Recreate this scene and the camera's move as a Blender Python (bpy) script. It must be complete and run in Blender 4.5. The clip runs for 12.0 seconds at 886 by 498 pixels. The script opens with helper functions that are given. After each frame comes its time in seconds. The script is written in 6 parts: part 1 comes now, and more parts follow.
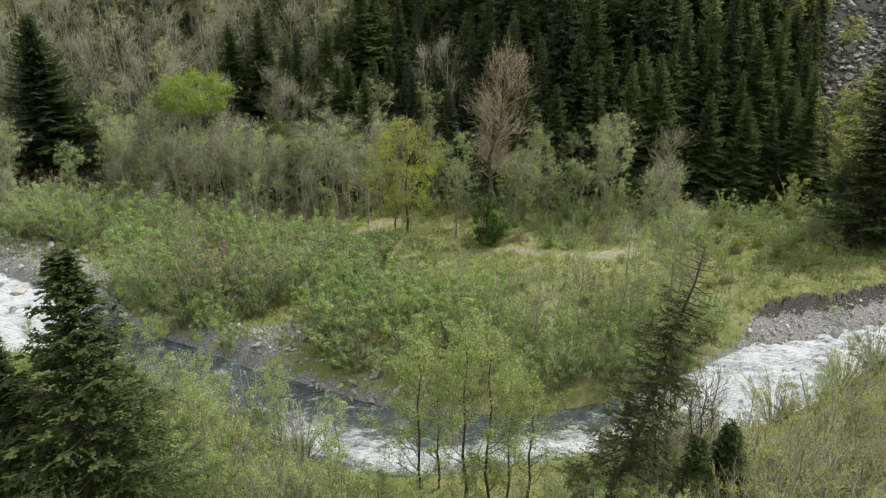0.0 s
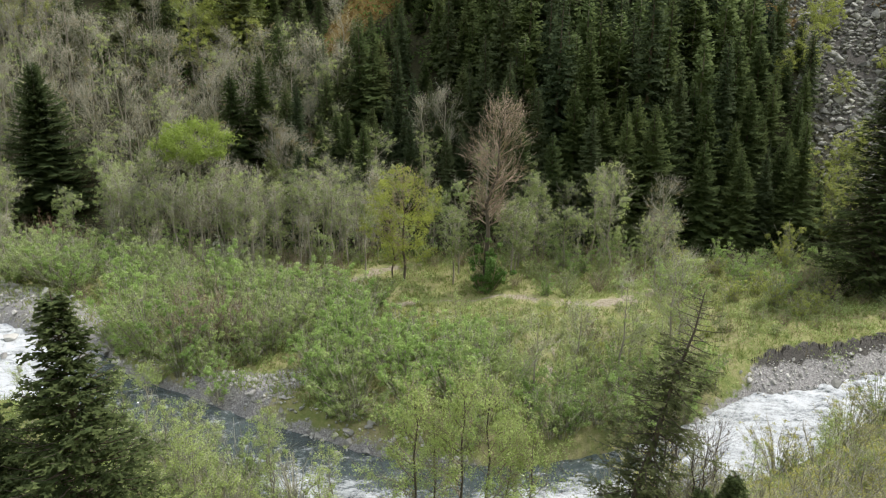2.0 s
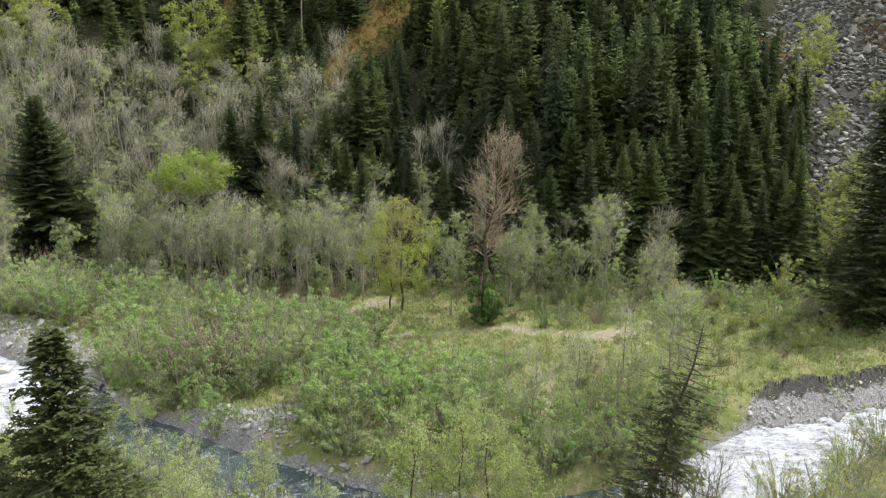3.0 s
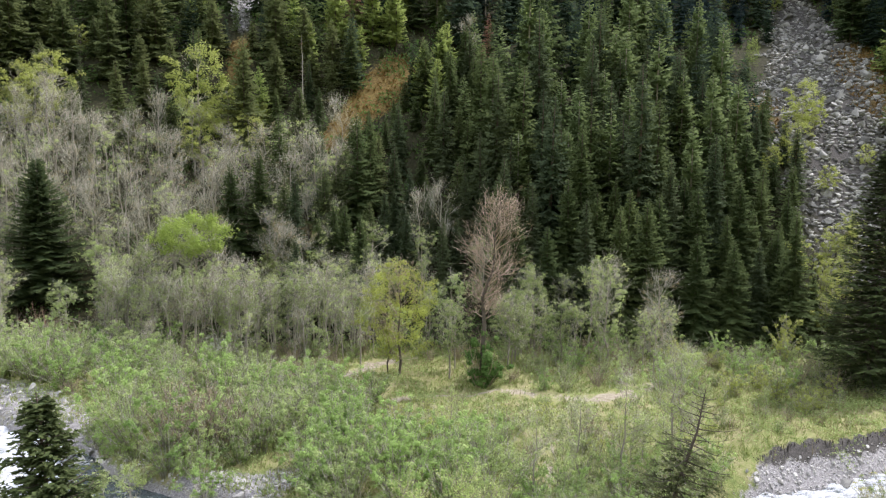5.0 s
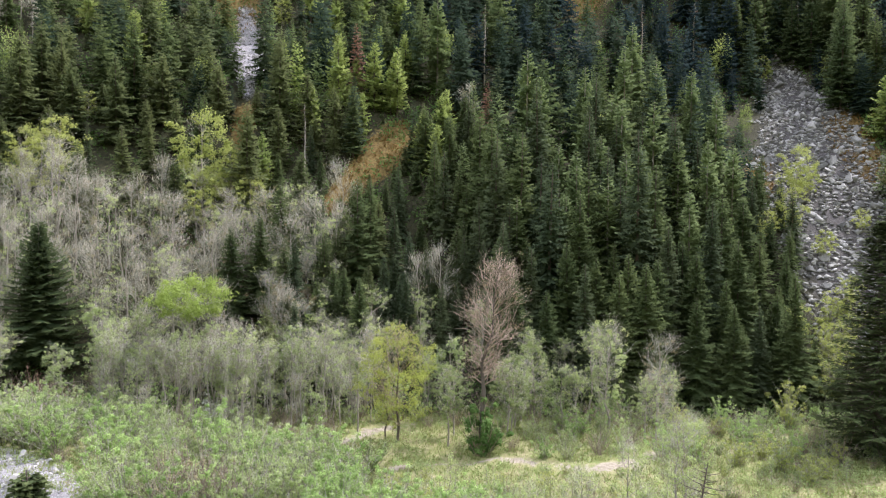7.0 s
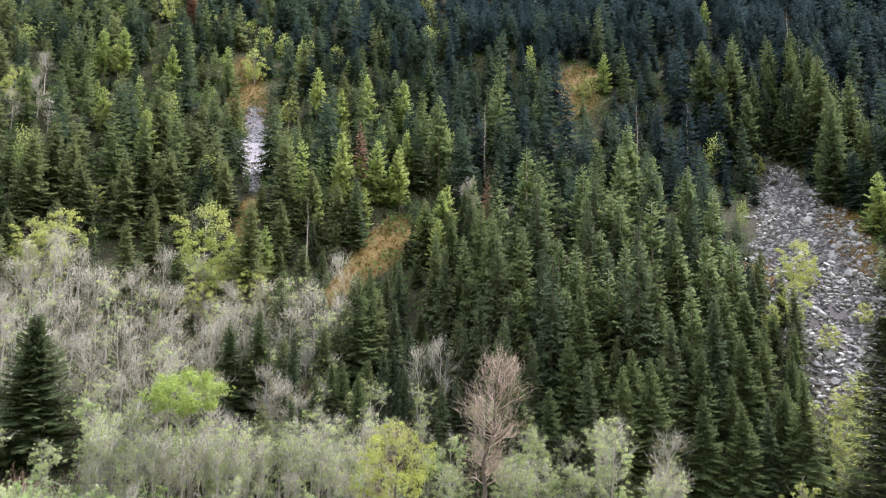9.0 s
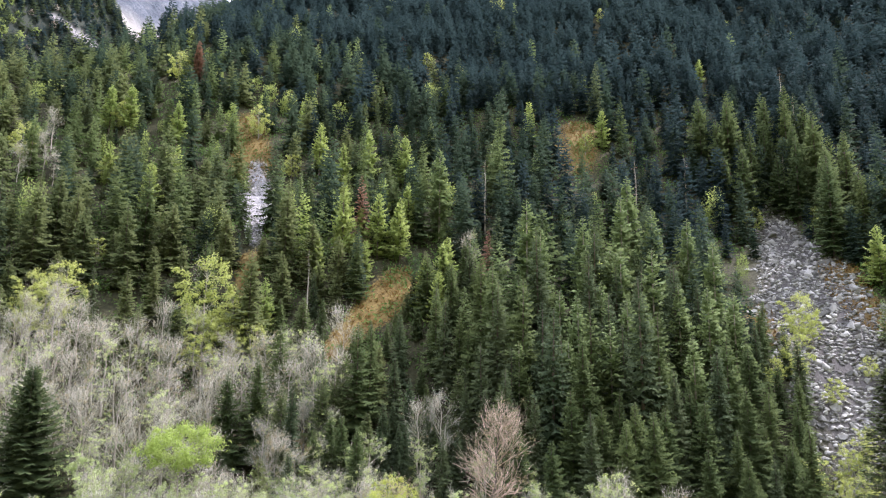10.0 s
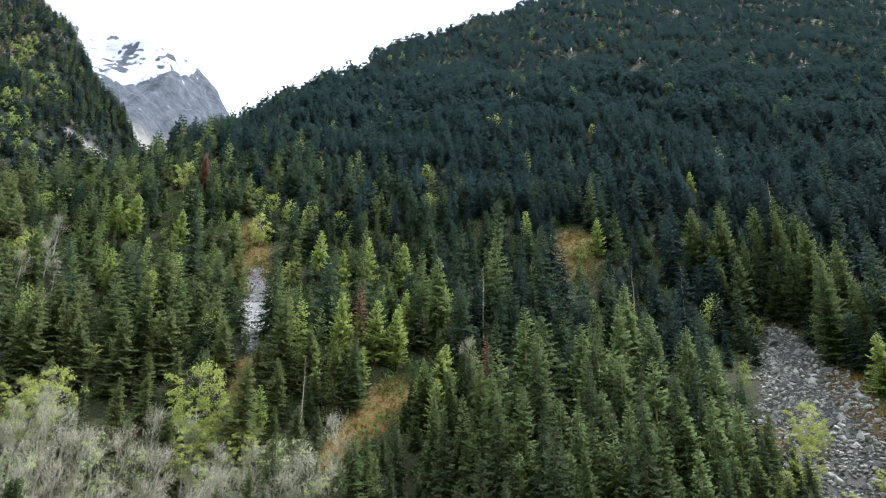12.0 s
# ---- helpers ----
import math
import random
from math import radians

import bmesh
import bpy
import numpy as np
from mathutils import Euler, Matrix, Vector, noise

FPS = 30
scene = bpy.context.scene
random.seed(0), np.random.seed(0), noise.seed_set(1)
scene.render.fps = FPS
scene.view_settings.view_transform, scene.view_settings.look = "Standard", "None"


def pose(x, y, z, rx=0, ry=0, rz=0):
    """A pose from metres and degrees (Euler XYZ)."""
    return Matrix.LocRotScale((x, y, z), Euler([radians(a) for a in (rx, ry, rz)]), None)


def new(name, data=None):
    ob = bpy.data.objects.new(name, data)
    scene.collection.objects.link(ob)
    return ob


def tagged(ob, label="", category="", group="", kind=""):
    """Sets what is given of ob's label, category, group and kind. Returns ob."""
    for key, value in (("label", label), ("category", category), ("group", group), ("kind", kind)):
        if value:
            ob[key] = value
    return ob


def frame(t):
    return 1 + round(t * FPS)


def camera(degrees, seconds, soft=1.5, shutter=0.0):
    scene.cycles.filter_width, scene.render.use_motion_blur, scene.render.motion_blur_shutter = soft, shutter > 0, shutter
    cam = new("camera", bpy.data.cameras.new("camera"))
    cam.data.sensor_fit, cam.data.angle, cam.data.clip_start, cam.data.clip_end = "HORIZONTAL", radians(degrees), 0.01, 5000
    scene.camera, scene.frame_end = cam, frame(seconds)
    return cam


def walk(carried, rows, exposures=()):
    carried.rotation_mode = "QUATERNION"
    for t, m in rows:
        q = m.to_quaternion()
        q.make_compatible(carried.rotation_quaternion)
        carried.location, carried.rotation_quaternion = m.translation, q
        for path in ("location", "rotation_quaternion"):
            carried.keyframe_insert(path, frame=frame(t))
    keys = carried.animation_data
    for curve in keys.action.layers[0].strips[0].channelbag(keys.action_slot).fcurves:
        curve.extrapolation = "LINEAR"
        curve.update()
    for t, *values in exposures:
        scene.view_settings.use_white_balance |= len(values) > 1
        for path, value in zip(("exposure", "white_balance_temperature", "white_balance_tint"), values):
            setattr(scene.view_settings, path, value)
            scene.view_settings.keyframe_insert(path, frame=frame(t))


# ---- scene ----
# ---- camera ----
cam = camera(66.0, 12.0, soft=1.25)
ROWS = [
    (0.0, 0.000, 0.000, 19.300, 71.000, 0.000, -0.000),
    (0.5, -0.011, 0.020, 19.348, 71.988, -0.128, -0.033),
    (1.0, -0.031, 0.041, 19.359, 72.945, -0.201, -0.093),
    (1.5, -0.052, 0.066, 19.302, 73.837, -0.281, -0.133),
    (2.0, -0.045, 0.080, 19.264, 74.960, -0.302, -0.205),
    (2.5, -0.036, 0.088, 19.295, 76.222, -0.348, -0.279),
    (3.0, -0.036, 0.107, 19.360, 77.514, -0.381, -0.355),
    (5.0, -0.049, 0.173, 19.437, 82.592, -0.302, -0.552),
    (5.5, -0.036, 0.126, 19.545, 83.860, -0.341, -0.592),
    (6.0, -0.016, 0.088, 19.649, 85.130, -0.376, -0.591),
    (6.5, 0.000, 0.046, 19.731, 86.302, -0.415, -0.579),
    (8.5, 0.045, 0.156, 20.009, 93.145, -0.551, -0.488),
    (9.0, 0.058, 0.141, 19.952, 95.398, -0.618, -0.482),
    (9.5, 0.067, 0.126, 19.864, 97.659, -0.671, -0.452),
    (10.0, 0.065, 0.111, 19.750, 99.892, -0.683, -0.438),
    (10.5, 0.060, 0.104, 19.638, 102.156, -0.693, -0.441),
    (11.0, 0.060, 0.098, 19.540, 104.426, -0.714, -0.480),
    (11.5, 0.059, 0.089, 19.467, 106.697, -0.774, -0.534),
    (12.0, 0.056, 0.083, 19.415, 108.959, -0.773, -0.614),
]
# the clip's camera opens up while dark forest fills its picture
STOPS = [(0.0, 0.57, 6500, 13), (3.0, 0.92, 6250, 18), (6.5, 1.44, 5870, 27), (9.0, 1.86, 5800, 30), (10.5, 1.98, 5760, 31), (11.5, 1.72, 5730, 24), (12.0, 1.46, 5710, 18)]
walk(cam, [(t, pose(x, y, z, rx, ry, rz)) for t, x, y, z, rx, ry, rz in ROWS], STOPS)

# ---- light ----
SUN_ELEV, SUN_AZ = 52.0, 59.0      # azimuth: degrees from the view's forward towards its right
world = bpy.data.worlds.new("sky")
scene.world = world
world.use_nodes = True
wn, wl = world.node_tree.nodes, world.node_tree.links
wn.clear()
sky = wn.new("ShaderNodeTexSky")
sky.sky_type, sky.sun_disc = 'NISHITA', False
sky.sun_elevation, sky.sun_rotation = radians(SUN_ELEV), radians(SUN_AZ)
tc = wn.new("ShaderNodeTexCoord")
cl = wn.new("ShaderNodeTexNoise")
cl.inputs["Scale"].default_value, cl.inputs["Detail"].default_value = 2.2, 7.0
cr = wn.new("ShaderNodeValToRGB")
cr.color_ramp.elements[0].position, cr.color_ramp.elements[1].position = 0.36, 0.60
cr.color_ramp.elements[0].color, cr.color_ramp.elements[1].color = (0.25, 0.25, 0.25, 1), (1, 1, 1, 1)
mixc = wn.new("ShaderNodeMixRGB")
mixc.inputs[2].default_value = (11.6, 12.0, 12.1, 1)
bg = wn.new("ShaderNodeBackground")
bg.inputs["Strength"].default_value = 0.098
wo = wn.new("ShaderNodeOutputWorld")
wl.new(tc.outputs["Generated"], cl.inputs["Vector"])
wl.new(cl.outputs["Fac"], cr.inputs["Fac"])
wl.new(cr.outputs["Color"], mixc.inputs[0])
wl.new(sky.outputs["Color"], mixc.inputs[1])
wl.new(mixc.outputs["Color"], bg.inputs["Color"])
wl.new(bg.outputs["Background"], wo.inputs["Surface"])
sun = new("sun", bpy.data.lights.new("sun", 'SUN'))
sun.data.energy, sun.data.angle, sun.data.color = 3.0, radians(1.2), (1.0, 0.95, 0.84)
se, sa = radians(SUN_ELEV), radians(SUN_AZ)
sun_dir = Vector((math.cos(se) * math.sin(sa), math.cos(se) * math.cos(sa), math.sin(se)))
sun.matrix_world = Matrix.Translation((60, -20, 200)) @ sun_dir.to_track_quat("Z", "Y").to_matrix().to_4x4()


# ---- materials ----
def material(name):
    m = bpy.data.materials.new(name)
    m.use_nodes = True
    m.node_tree.nodes.clear()
    return m, m.node_tree.nodes, m.node_tree.links


def ramp(nodes, stops):
    r = nodes.new("ShaderNodeValToRGB")
    while len(r.color_ramp.elements) < len(stops):
        r.color_ramp.elements.new(0.5)
    for e, (p, c) in zip(r.color_ramp.elements, stops):
        e.position, e.color = p, (*c, 1)
    return r


def noise_node(nodes, links, scale, detail=4.0, rough=0.55, stretch=None):
    g = nodes.new("ShaderNodeNewGeometry")
    n = nodes.new("ShaderNodeTexNoise")
    n.inputs["Scale"].default_value, n.inputs["Detail"].default_value, n.inputs["Roughness"].default_value = scale, detail, rough
    if stretch:
        mp = nodes.new("ShaderNodeMapping")
        mp.inputs["Scale"].default_value = stretch
        links.new(g.outputs["Position"], mp.inputs["Vector"])
        links.new(mp.outputs["Vector"], n.inputs["Vector"])
    else:
        links.new(g.outputs["Position"], n.inputs["Vector"])
    return n


def attr(nodes, name):
    a = nodes.new("ShaderNodeAttribute")
    a.attribute_name = name
    return a


def math_node(nodes, links, op, a, b):
    m = nodes.new("ShaderNodeMath")
    m.operation = op
    for i, v in enumerate((a, b)):
        if isinstance(v, (int, float)):
            m.inputs[i].default_value = v
        else:
            links.new(v, m.inputs[i])
    return m.outputs[0]


def mix_rgb(nodes, links, fac, a, b):
    m = nodes.new("ShaderNodeMixRGB")
    for i, v in enumerate((fac, a, b)):
        if isinstance(v, (int, float)):
            m.inputs[i].default_value = v
        elif isinstance(v, tuple):
            m.inputs[i].default_value = (*v, 1)
        else:
            links.new(v, m.inputs[i])
    return m.outputs[0]


def foliage(name, dark, light, fresh, through_light=0.3, rough=0.85, calm=1.0):
    """Leaves or needles: each plant and each sprig differs a little, fresh growth at the tips, with painted sunlight on
    firs.
    """
    m, n, l = material(name)
    info = n.new("ShaderNodeObjectInfo")
    geo = n.new("ShaderNodeNewGeometry")
    tint = attr(n, "tint")
    plant_rand = math_node(n, l, 'FRACT', math_node(n, l, 'ADD', info.outputs["Random"], tint.outputs["Fac"]), 0)
    r1 = ramp(n, [(0.0, dark), (1.0, light)])
    f = math_node(n, l, 'ADD', math_node(n, l, 'MULTIPLY', plant_rand, 1.0 - 0.38 * calm), math_node(n, l, 'MULTIPLY', geo.outputs["Random Per Island"], 0.38 * calm))
    l.new(f, r1.inputs["Fac"])
    tip = attr(n, "tip")
    col = mix_rgb(n, l, math_node(n, l, 'MULTIPLY', tip.outputs["Fac"], 0.35 + 0.25 * calm), r1.outputs["Color"], fresh)
    b = n.new("ShaderNodeBsdfPrincipled")
    b.inputs["Roughness"].default_value = rough
    b.inputs["Specular IOR Level"].default_value = 0.05
    t = n.new("ShaderNodeBsdfTranslucent")
    mx = n.new("ShaderNodeMixShader")
    mx.inputs[0].default_value = through_light
    o = n.new("ShaderNodeOutputMaterial")
    l.new(col, b.inputs["Base Color"])
    l.new(col, t.inputs["Color"])
    l.new(b.outputs[0], mx.inputs[1])
    l.new(t.outputs[0], mx.inputs[2])
    l.new(mx.outputs[0], o.inputs[0])
    return m


def plain(name, stops, scale=3.0, rough=0.85, bump=0.3, bump_scale=None, stretch=None, vary=0.25):
    m, n, l = material(name)
    big = noise_node(n, l, scale, 5.0, 0.6, stretch)
    fine = noise_node(n, l, bump_scale or scale * 6, 4.0, 0.6, stretch)
    info = n.new("ShaderNodeObjectInfo")
    geo = n.new("ShaderNodeNewGeometry")
    v = math_node(n, l, 'FRACT', math_node(n, l, 'ADD', info.outputs["Random"], geo.outputs["Random Per Island"]), 0)
    f = math_node(n, l, 'ADD', math_node(n, l, 'MULTIPLY', big.outputs["Fac"], 1.0 - vary), math_node(n, l, 'MULTIPLY', v, vary))
    f = math_node(n, l, 'ADD', math_node(n, l, 'MULTIPLY', f, 0.75), math_node(n, l, 'MULTIPLY', fine.outputs["Fac"], 0.25))
    r = ramp(n, stops)
    l.new(f, r.inputs["Fac"])
    b = n.new("ShaderNodeBsdfPrincipled")
    b.inputs["Roughness"].default_value = rough
    b.inputs["Specular IOR Level"].default_value = 0.15
    bp = n.new("ShaderNodeBump")
    bp.inputs["Strength"].default_value, bp.inputs["Distance"].default_value = bump, 0.1
    o = n.new("ShaderNodeOutputMaterial")
    l.new(fine.outputs["Fac"], bp.inputs["Height"])
    l.new(bp.outputs[0], b.inputs["Normal"])
    l.new(r.outputs["Color"], b.inputs["Base Color"])
    l.new(b.outputs[0], o.inputs[0])
    return m


M = {
    # tip colour is fresh growth brightened further to look sunlit
    "fir": foliage("fir_needles", (0.040, 0.067, 0.028), (0.092, 0.125, 0.045), (0.19, 0.225, 0.078), 0.45, calm=0.45),
    # darker copy of the fir colour, with the weak light on near firs put in
    "near_fir": foliage("shaded_fir_needles", (0.024, 0.044, 0.021), (0.058, 0.084, 0.034), (0.18, 0.21, 0.075), 0.4, calm=0.5),
    "spruce": foliage("spruce_needles", (0.034, 0.056, 0.030), (0.076, 0.100, 0.047), (0.130, 0.158, 0.068), 0.4, calm=0.45),
    "thin_spruce": foliage("sparse_spruce_needles", (0.050, 0.066, 0.030), (0.098, 0.115, 0.048), (0.16, 0.172, 0.072), 0.4, calm=0.6),
    # the upper slope's cloud shadow and haze are put into these two needle colours
    "shaded_spruce": foliage("shaded_spruce_needles", (0.017, 0.032, 0.032), (0.030, 0.051, 0.048), (0.050, 0.076, 0.068), 0.4, calm=0.15),
    "half_shaded_spruce": foliage("half_shaded_needles", (0.024, 0.045, 0.030), (0.050, 0.076, 0.044), (0.086, 0.116, 0.064), 0.4, calm=0.3),
    "olive_fir": foliage("olive_fir_needles", (0.062, 0.088, 0.036), (0.118, 0.142, 0.054), (0.20, 0.225, 0.085), 0.45, calm=0.4),
    "spring": foliage("spring_leaves", (0.25, 0.30, 0.075), (0.36, 0.40, 0.11), (0.46, 0.50, 0.17), 0.5, calm=0.8),
    "larch": foliage("larch_needles", (0.15, 0.215, 0.058), (0.25, 0.31, 0.085), (0.36, 0.42, 0.135), 0.45, calm=0.7),
    "dull_larch": foliage("budding_larch_needles", (0.09, 0.135, 0.05), (0.15, 0.20, 0.08), (0.22, 0.27, 0.11), 0.35),
    "brown_fir": foliage("dead_needles", (0.17, 0.105, 0.07), (0.24, 0.14, 0.095), (0.28, 0.17, 0.12), 0.2),
    "willow": foliage("willow_leaves", (0.135, 0.195, 0.068), (0.36, 0.45, 0.175), (0.50, 0.59, 0.25), 0.5, calm=0.7),
    "fresh_willow": foliage("bright_willow_leaves", (0.14, 0.23, 0.065), (0.30, 0.43, 0.135), (0.44, 0.58, 0.205), 0.5, calm=0.7),
    "opening": foliage("opening_buds", (0.26, 0.26, 0.08), (0.36, 0.355, 0.105), (0.46, 0.46, 0.12), 0.45),
    "sapling_leaf": foliage("sapling_leaves", (0.23, 0.315, 0.10), (0.36, 0.445, 0.15), (0.52, 0.59, 0.24), 0.5),
    "blossom": foliage("white_blossom", (0.45, 0.48, 0.36), (0.62, 0.63, 0.55), (0.72, 0.72, 0.68), 0.4),
    "fresh": foliage("fresh_leaves", (0.19, 0.27, 0.055), (0.27, 0.355, 0.08), (0.36, 0.44, 0.12), 0.5),
    "yellow": foliage("yellow_green_leaves", (0.24, 0.29, 0.06), (0.34, 0.385, 0.085), (0.44, 0.48, 0.13), 0.5, calm=0.7),
    "grey_leaf": foliage("grey_green_leaves", (0.14, 0.195, 0.068), (0.25, 0.31, 0.118), (0.42, 0.475, 0.215), 0.45, calm=0.8),
    "dark_leaf": foliage("dark_leaves", (0.05, 0.10, 0.026), (0.10, 0.18, 0.045), (0.18, 0.28, 0.08), 0.35),
    "bud": foliage("brown_buds", (0.17, 0.145, 0.08), (0.25, 0.22, 0.115), (0.33, 0.31, 0.15), 0.25),
    "grass": foliage("grass_blades", (0.12, 0.19, 0.048), (0.27, 0.295, 0.11), (0.36, 0.40, 0.14), 0.4),
    "bracken": foliage("dead_bracken", (0.12, 0.075, 0.025), (0.20, 0.125, 0.038), (0.24, 0.18, 0.06), 0.2),
    "bark": plain("conifer_bark", [(0.3, (0.06, 0.048, 0.038)), (0.7, (0.13, 0.105, 0.085))], 6, stretch=(1, 1, 0.2)),
    "grey_bark": plain("grey_bark", [(0.3, (0.15, 0.138, 0.108)), (0.7, (0.34, 0.315, 0.255))], 6, stretch=(1, 1, 0.2)),
    "dark_bark": plain("dark_bark", [(0.3, (0.05, 0.042, 0.033)), (0.7, (0.11, 0.095, 0.075))], 6, stretch=(1, 1, 0.2)),
    "twig": plain("grey_twigs", [(0.3, (0.14, 0.136, 0.095)), (0.7, (0.36, 0.355, 0.27))], 4, vary=0.5),
    "grey_twig": plain("brownish_grey_twigs", [(0.3, (0.13, 0.105, 0.075)), (0.7, (0.28, 0.24, 0.18))], 4, vary=0.5),
    "brown_twig": plain("brown_twigs", [(0.3, (0.165, 0.128, 0.09)), (0.7, (0.35, 0.285, 0.21))], 4, vary=0.5),
    "russet_twig": plain("russet_twigs", [(0.3, (0.13, 0.085, 0.055)), (0.7, (0.26, 0.18, 0.125))], 4, vary=0.5),
    "dark_twig": plain("dark_twigs", [(0.3, (0.06, 0.052, 0.042)), (0.7, (0.14, 0.122, 0.098))], 4, vary=0.5),
    # dark enough to carry the shadow under the cut turf
    "soil_shade": plain("dark_soil_shade", [(0.3, (0.022, 0.019, 0.016)), (0.7, (0.07, 0.062, 0.05))], 5, vary=0.4),
    "rock": plain("grey_rock", [(0.25, (0.08, 0.081, 0.072)), (0.5, (0.18, 0.182, 0.163)), (0.8, (0.40, 0.402, 0.365))], 1.2, 0.85, 0.5, 9, vary=0.65),
    "river_rock": plain("pale_river_stone", [(0.25, (0.19, 0.187, 0.17)), (0.5, (0.34, 0.337, 0.31)), (0.8, (0.53, 0.525, 0.49))], 1.5, 0.75, 0.4, 12, vary=0.5),
}


def ground_material():
    """Turf, dry grass, bare sand, gravel, forest litter and dead bracken on one sheet, by what grows or lies where,
    with painted shade at bank and scree.
    """
    m, n, l = material("valley_ground")
    n1 = noise_node(n, l, 0.35, 6, 0.6)
    n2 = noise_node(n, l, 2.2, 6, 0.65)
    n3 = noise_node(n, l, 11.0, 5, 0.7)
    turf = ramp(n, [(0.30, (0.085, 0.12, 0.034)), (0.45, (0.15, 0.175, 0.058)), (0.55, (0.21, 0.205, 0.095)), (0.70, (0.29, 0.25, 0.155))])
    l.new(math_node(n, l, 'ADD', math_node(n, l, 'MULTIPLY', n1.outputs["Fac"], 0.5), math_node(n, l, 'MULTIPLY', n2.outputs["Fac"], 0.5)), turf.inputs["Fac"])
    sand = ramp(n, [(0.35, (0.17, 0.15, 0.105)), (0.65, (0.28, 0.25, 0.185))])
    l.new(n2.outputs["Fac"], sand.inputs["Fac"])
    gravel = ramp(n, [(0.32, (0.08, 0.078, 0.074)), (0.48, (0.19, 0.187, 0.18)), (0.60, (0.31, 0.305, 0.295)), (0.74, (0.43, 0.425, 0.41))])
    l.new(n3.outputs["Fac"], gravel.inputs["Fac"])
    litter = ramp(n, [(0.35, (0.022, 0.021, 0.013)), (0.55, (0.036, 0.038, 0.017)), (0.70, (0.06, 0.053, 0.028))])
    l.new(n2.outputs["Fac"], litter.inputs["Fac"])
    brown = ramp(n, [(0.35, (0.07, 0.048, 0.02)), (0.55, (0.15, 0.108, 0.036)), (0.70, (0.14, 0.13, 0.045))])
    l.new(n2.outputs["Fac"], brown.inputs["Fac"])
    rag = math_node(n, l, 'SUBTRACT', n2.outputs["Fac"], 0.5)

    def mask(name):
        a = attr(n, name)
        r = ramp(n, [(0.40, (0, 0, 0)), (0.60, (1, 1, 1))])
        l.new(math_node(n, l, 'ADD', a.outputs["Fac"], math_node(n, l, 'MULTIPLY', rag, 1.1)), r.inputs["Fac"])
        return r.outputs["Color"]
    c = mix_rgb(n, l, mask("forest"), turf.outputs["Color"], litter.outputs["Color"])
    c = mix_rgb(n, l, mask("bracken"), c, brown.outputs["Color"])
    c = mix_rgb(n, l, mask("sand"), c, sand.outputs["Color"])
    c = mix_rgb(n, l, mask("gravel"), c, gravel.outputs["Color"])
    # painted shadow under the bank's overhang and in gaps between scree stones
    soil_shade = ramp(n, [(0.35, (0.032, 0.030, 0.027)), (0.65, (0.095, 0.091, 0.082))])
    l.new(n3.outputs["Fac"], soil_shade.inputs["Fac"])
    c = mix_rgb(n, l, mask("soil_shade"), c, soil_shade.outputs["Color"])
    b = n.new("ShaderNodeBsdfPrincipled")
    b.inputs["Roughness"].default_value = 0.95
    b.inputs["Specular IOR Level"].default_value = 0.1
    bp = n.new("ShaderNodeBump")
    bp.inputs["Strength"].default_value, bp.inputs["Distance"].default_value = 0.6, 0.25
    h = math_node(n, l, 'ADD', n2.outputs["Fac"], math_node(n, l, 'MULTIPLY', n3.outputs["Fac"], 0.4))
    l.new(h, bp.inputs["Height"])
    l.new(bp.outputs[0], b.inputs["Normal"])
    l.new(c, b.inputs["Base Color"])
    o = n.new("ShaderNodeOutputMaterial")
    l.new(b.outputs[0], o.inputs[0])
    return m


def water_material():
    """Fast mountain water: clear grey-green, torn white where it breaks."""
    m, n, l = material("river_water")
    n1 = noise_node(n, l, 0.8, 9, 0.74, (1, 1.6, 1))
    n2 = noise_node(n, l, 4.2, 7, 0.75, (0.7, 1.6, 1))
    foam = attr(n, "foam")
    f = math_node(n, l, 'ADD', math_node(n, l, 'MULTIPLY', n1.outputs["Fac"], 0.85), math_node(n, l, 'MULTIPLY', n2.outputs["Fac"], 0.55))
    f = math_node(n, l, 'SUBTRACT', f, 0.2)
    f = math_node(n, l, 'ADD', f, math_node(n, l, 'MULTIPLY', math_node(n, l, 'SUBTRACT', foam.outputs["Fac"], 0.5), 0.36))
    r = ramp(n, [(0.48, (0, 0, 0)), (0.58, (0.45, 0.45, 0.45)), (0.70, (1, 1, 1))])
    l.new(f, r.inputs["Fac"])
    col = mix_rgb(n, l, r.outputs["Color"], (0.045, 0.064, 0.062), (0.50, 0.535, 0.55))
    b = n.new("ShaderNodeBsdfPrincipled")
    l.new(col, b.inputs["Base Color"])
    rr = ramp(n, [(0.0, (0.12, 0.12, 0.12)), (1.0, (0.6, 0.6, 0.6))])
    l.new(r.outputs["Color"], rr.inputs["Fac"])
    l.new(rr.outputs["Color"], b.inputs["Roughness"])
    bp = n.new("ShaderNodeBump")
    bp.inputs["Strength"].default_value, bp.inputs["Distance"].default_value = 0.7, 0.3
    l.new(n2.outputs["Fac"], bp.inputs["Height"])
    l.new(bp.outputs[0], b.inputs["Normal"])
    o = n.new("ShaderNodeOutputMaterial")
    l.new(b.outputs[0], o.inputs[0])
    return m


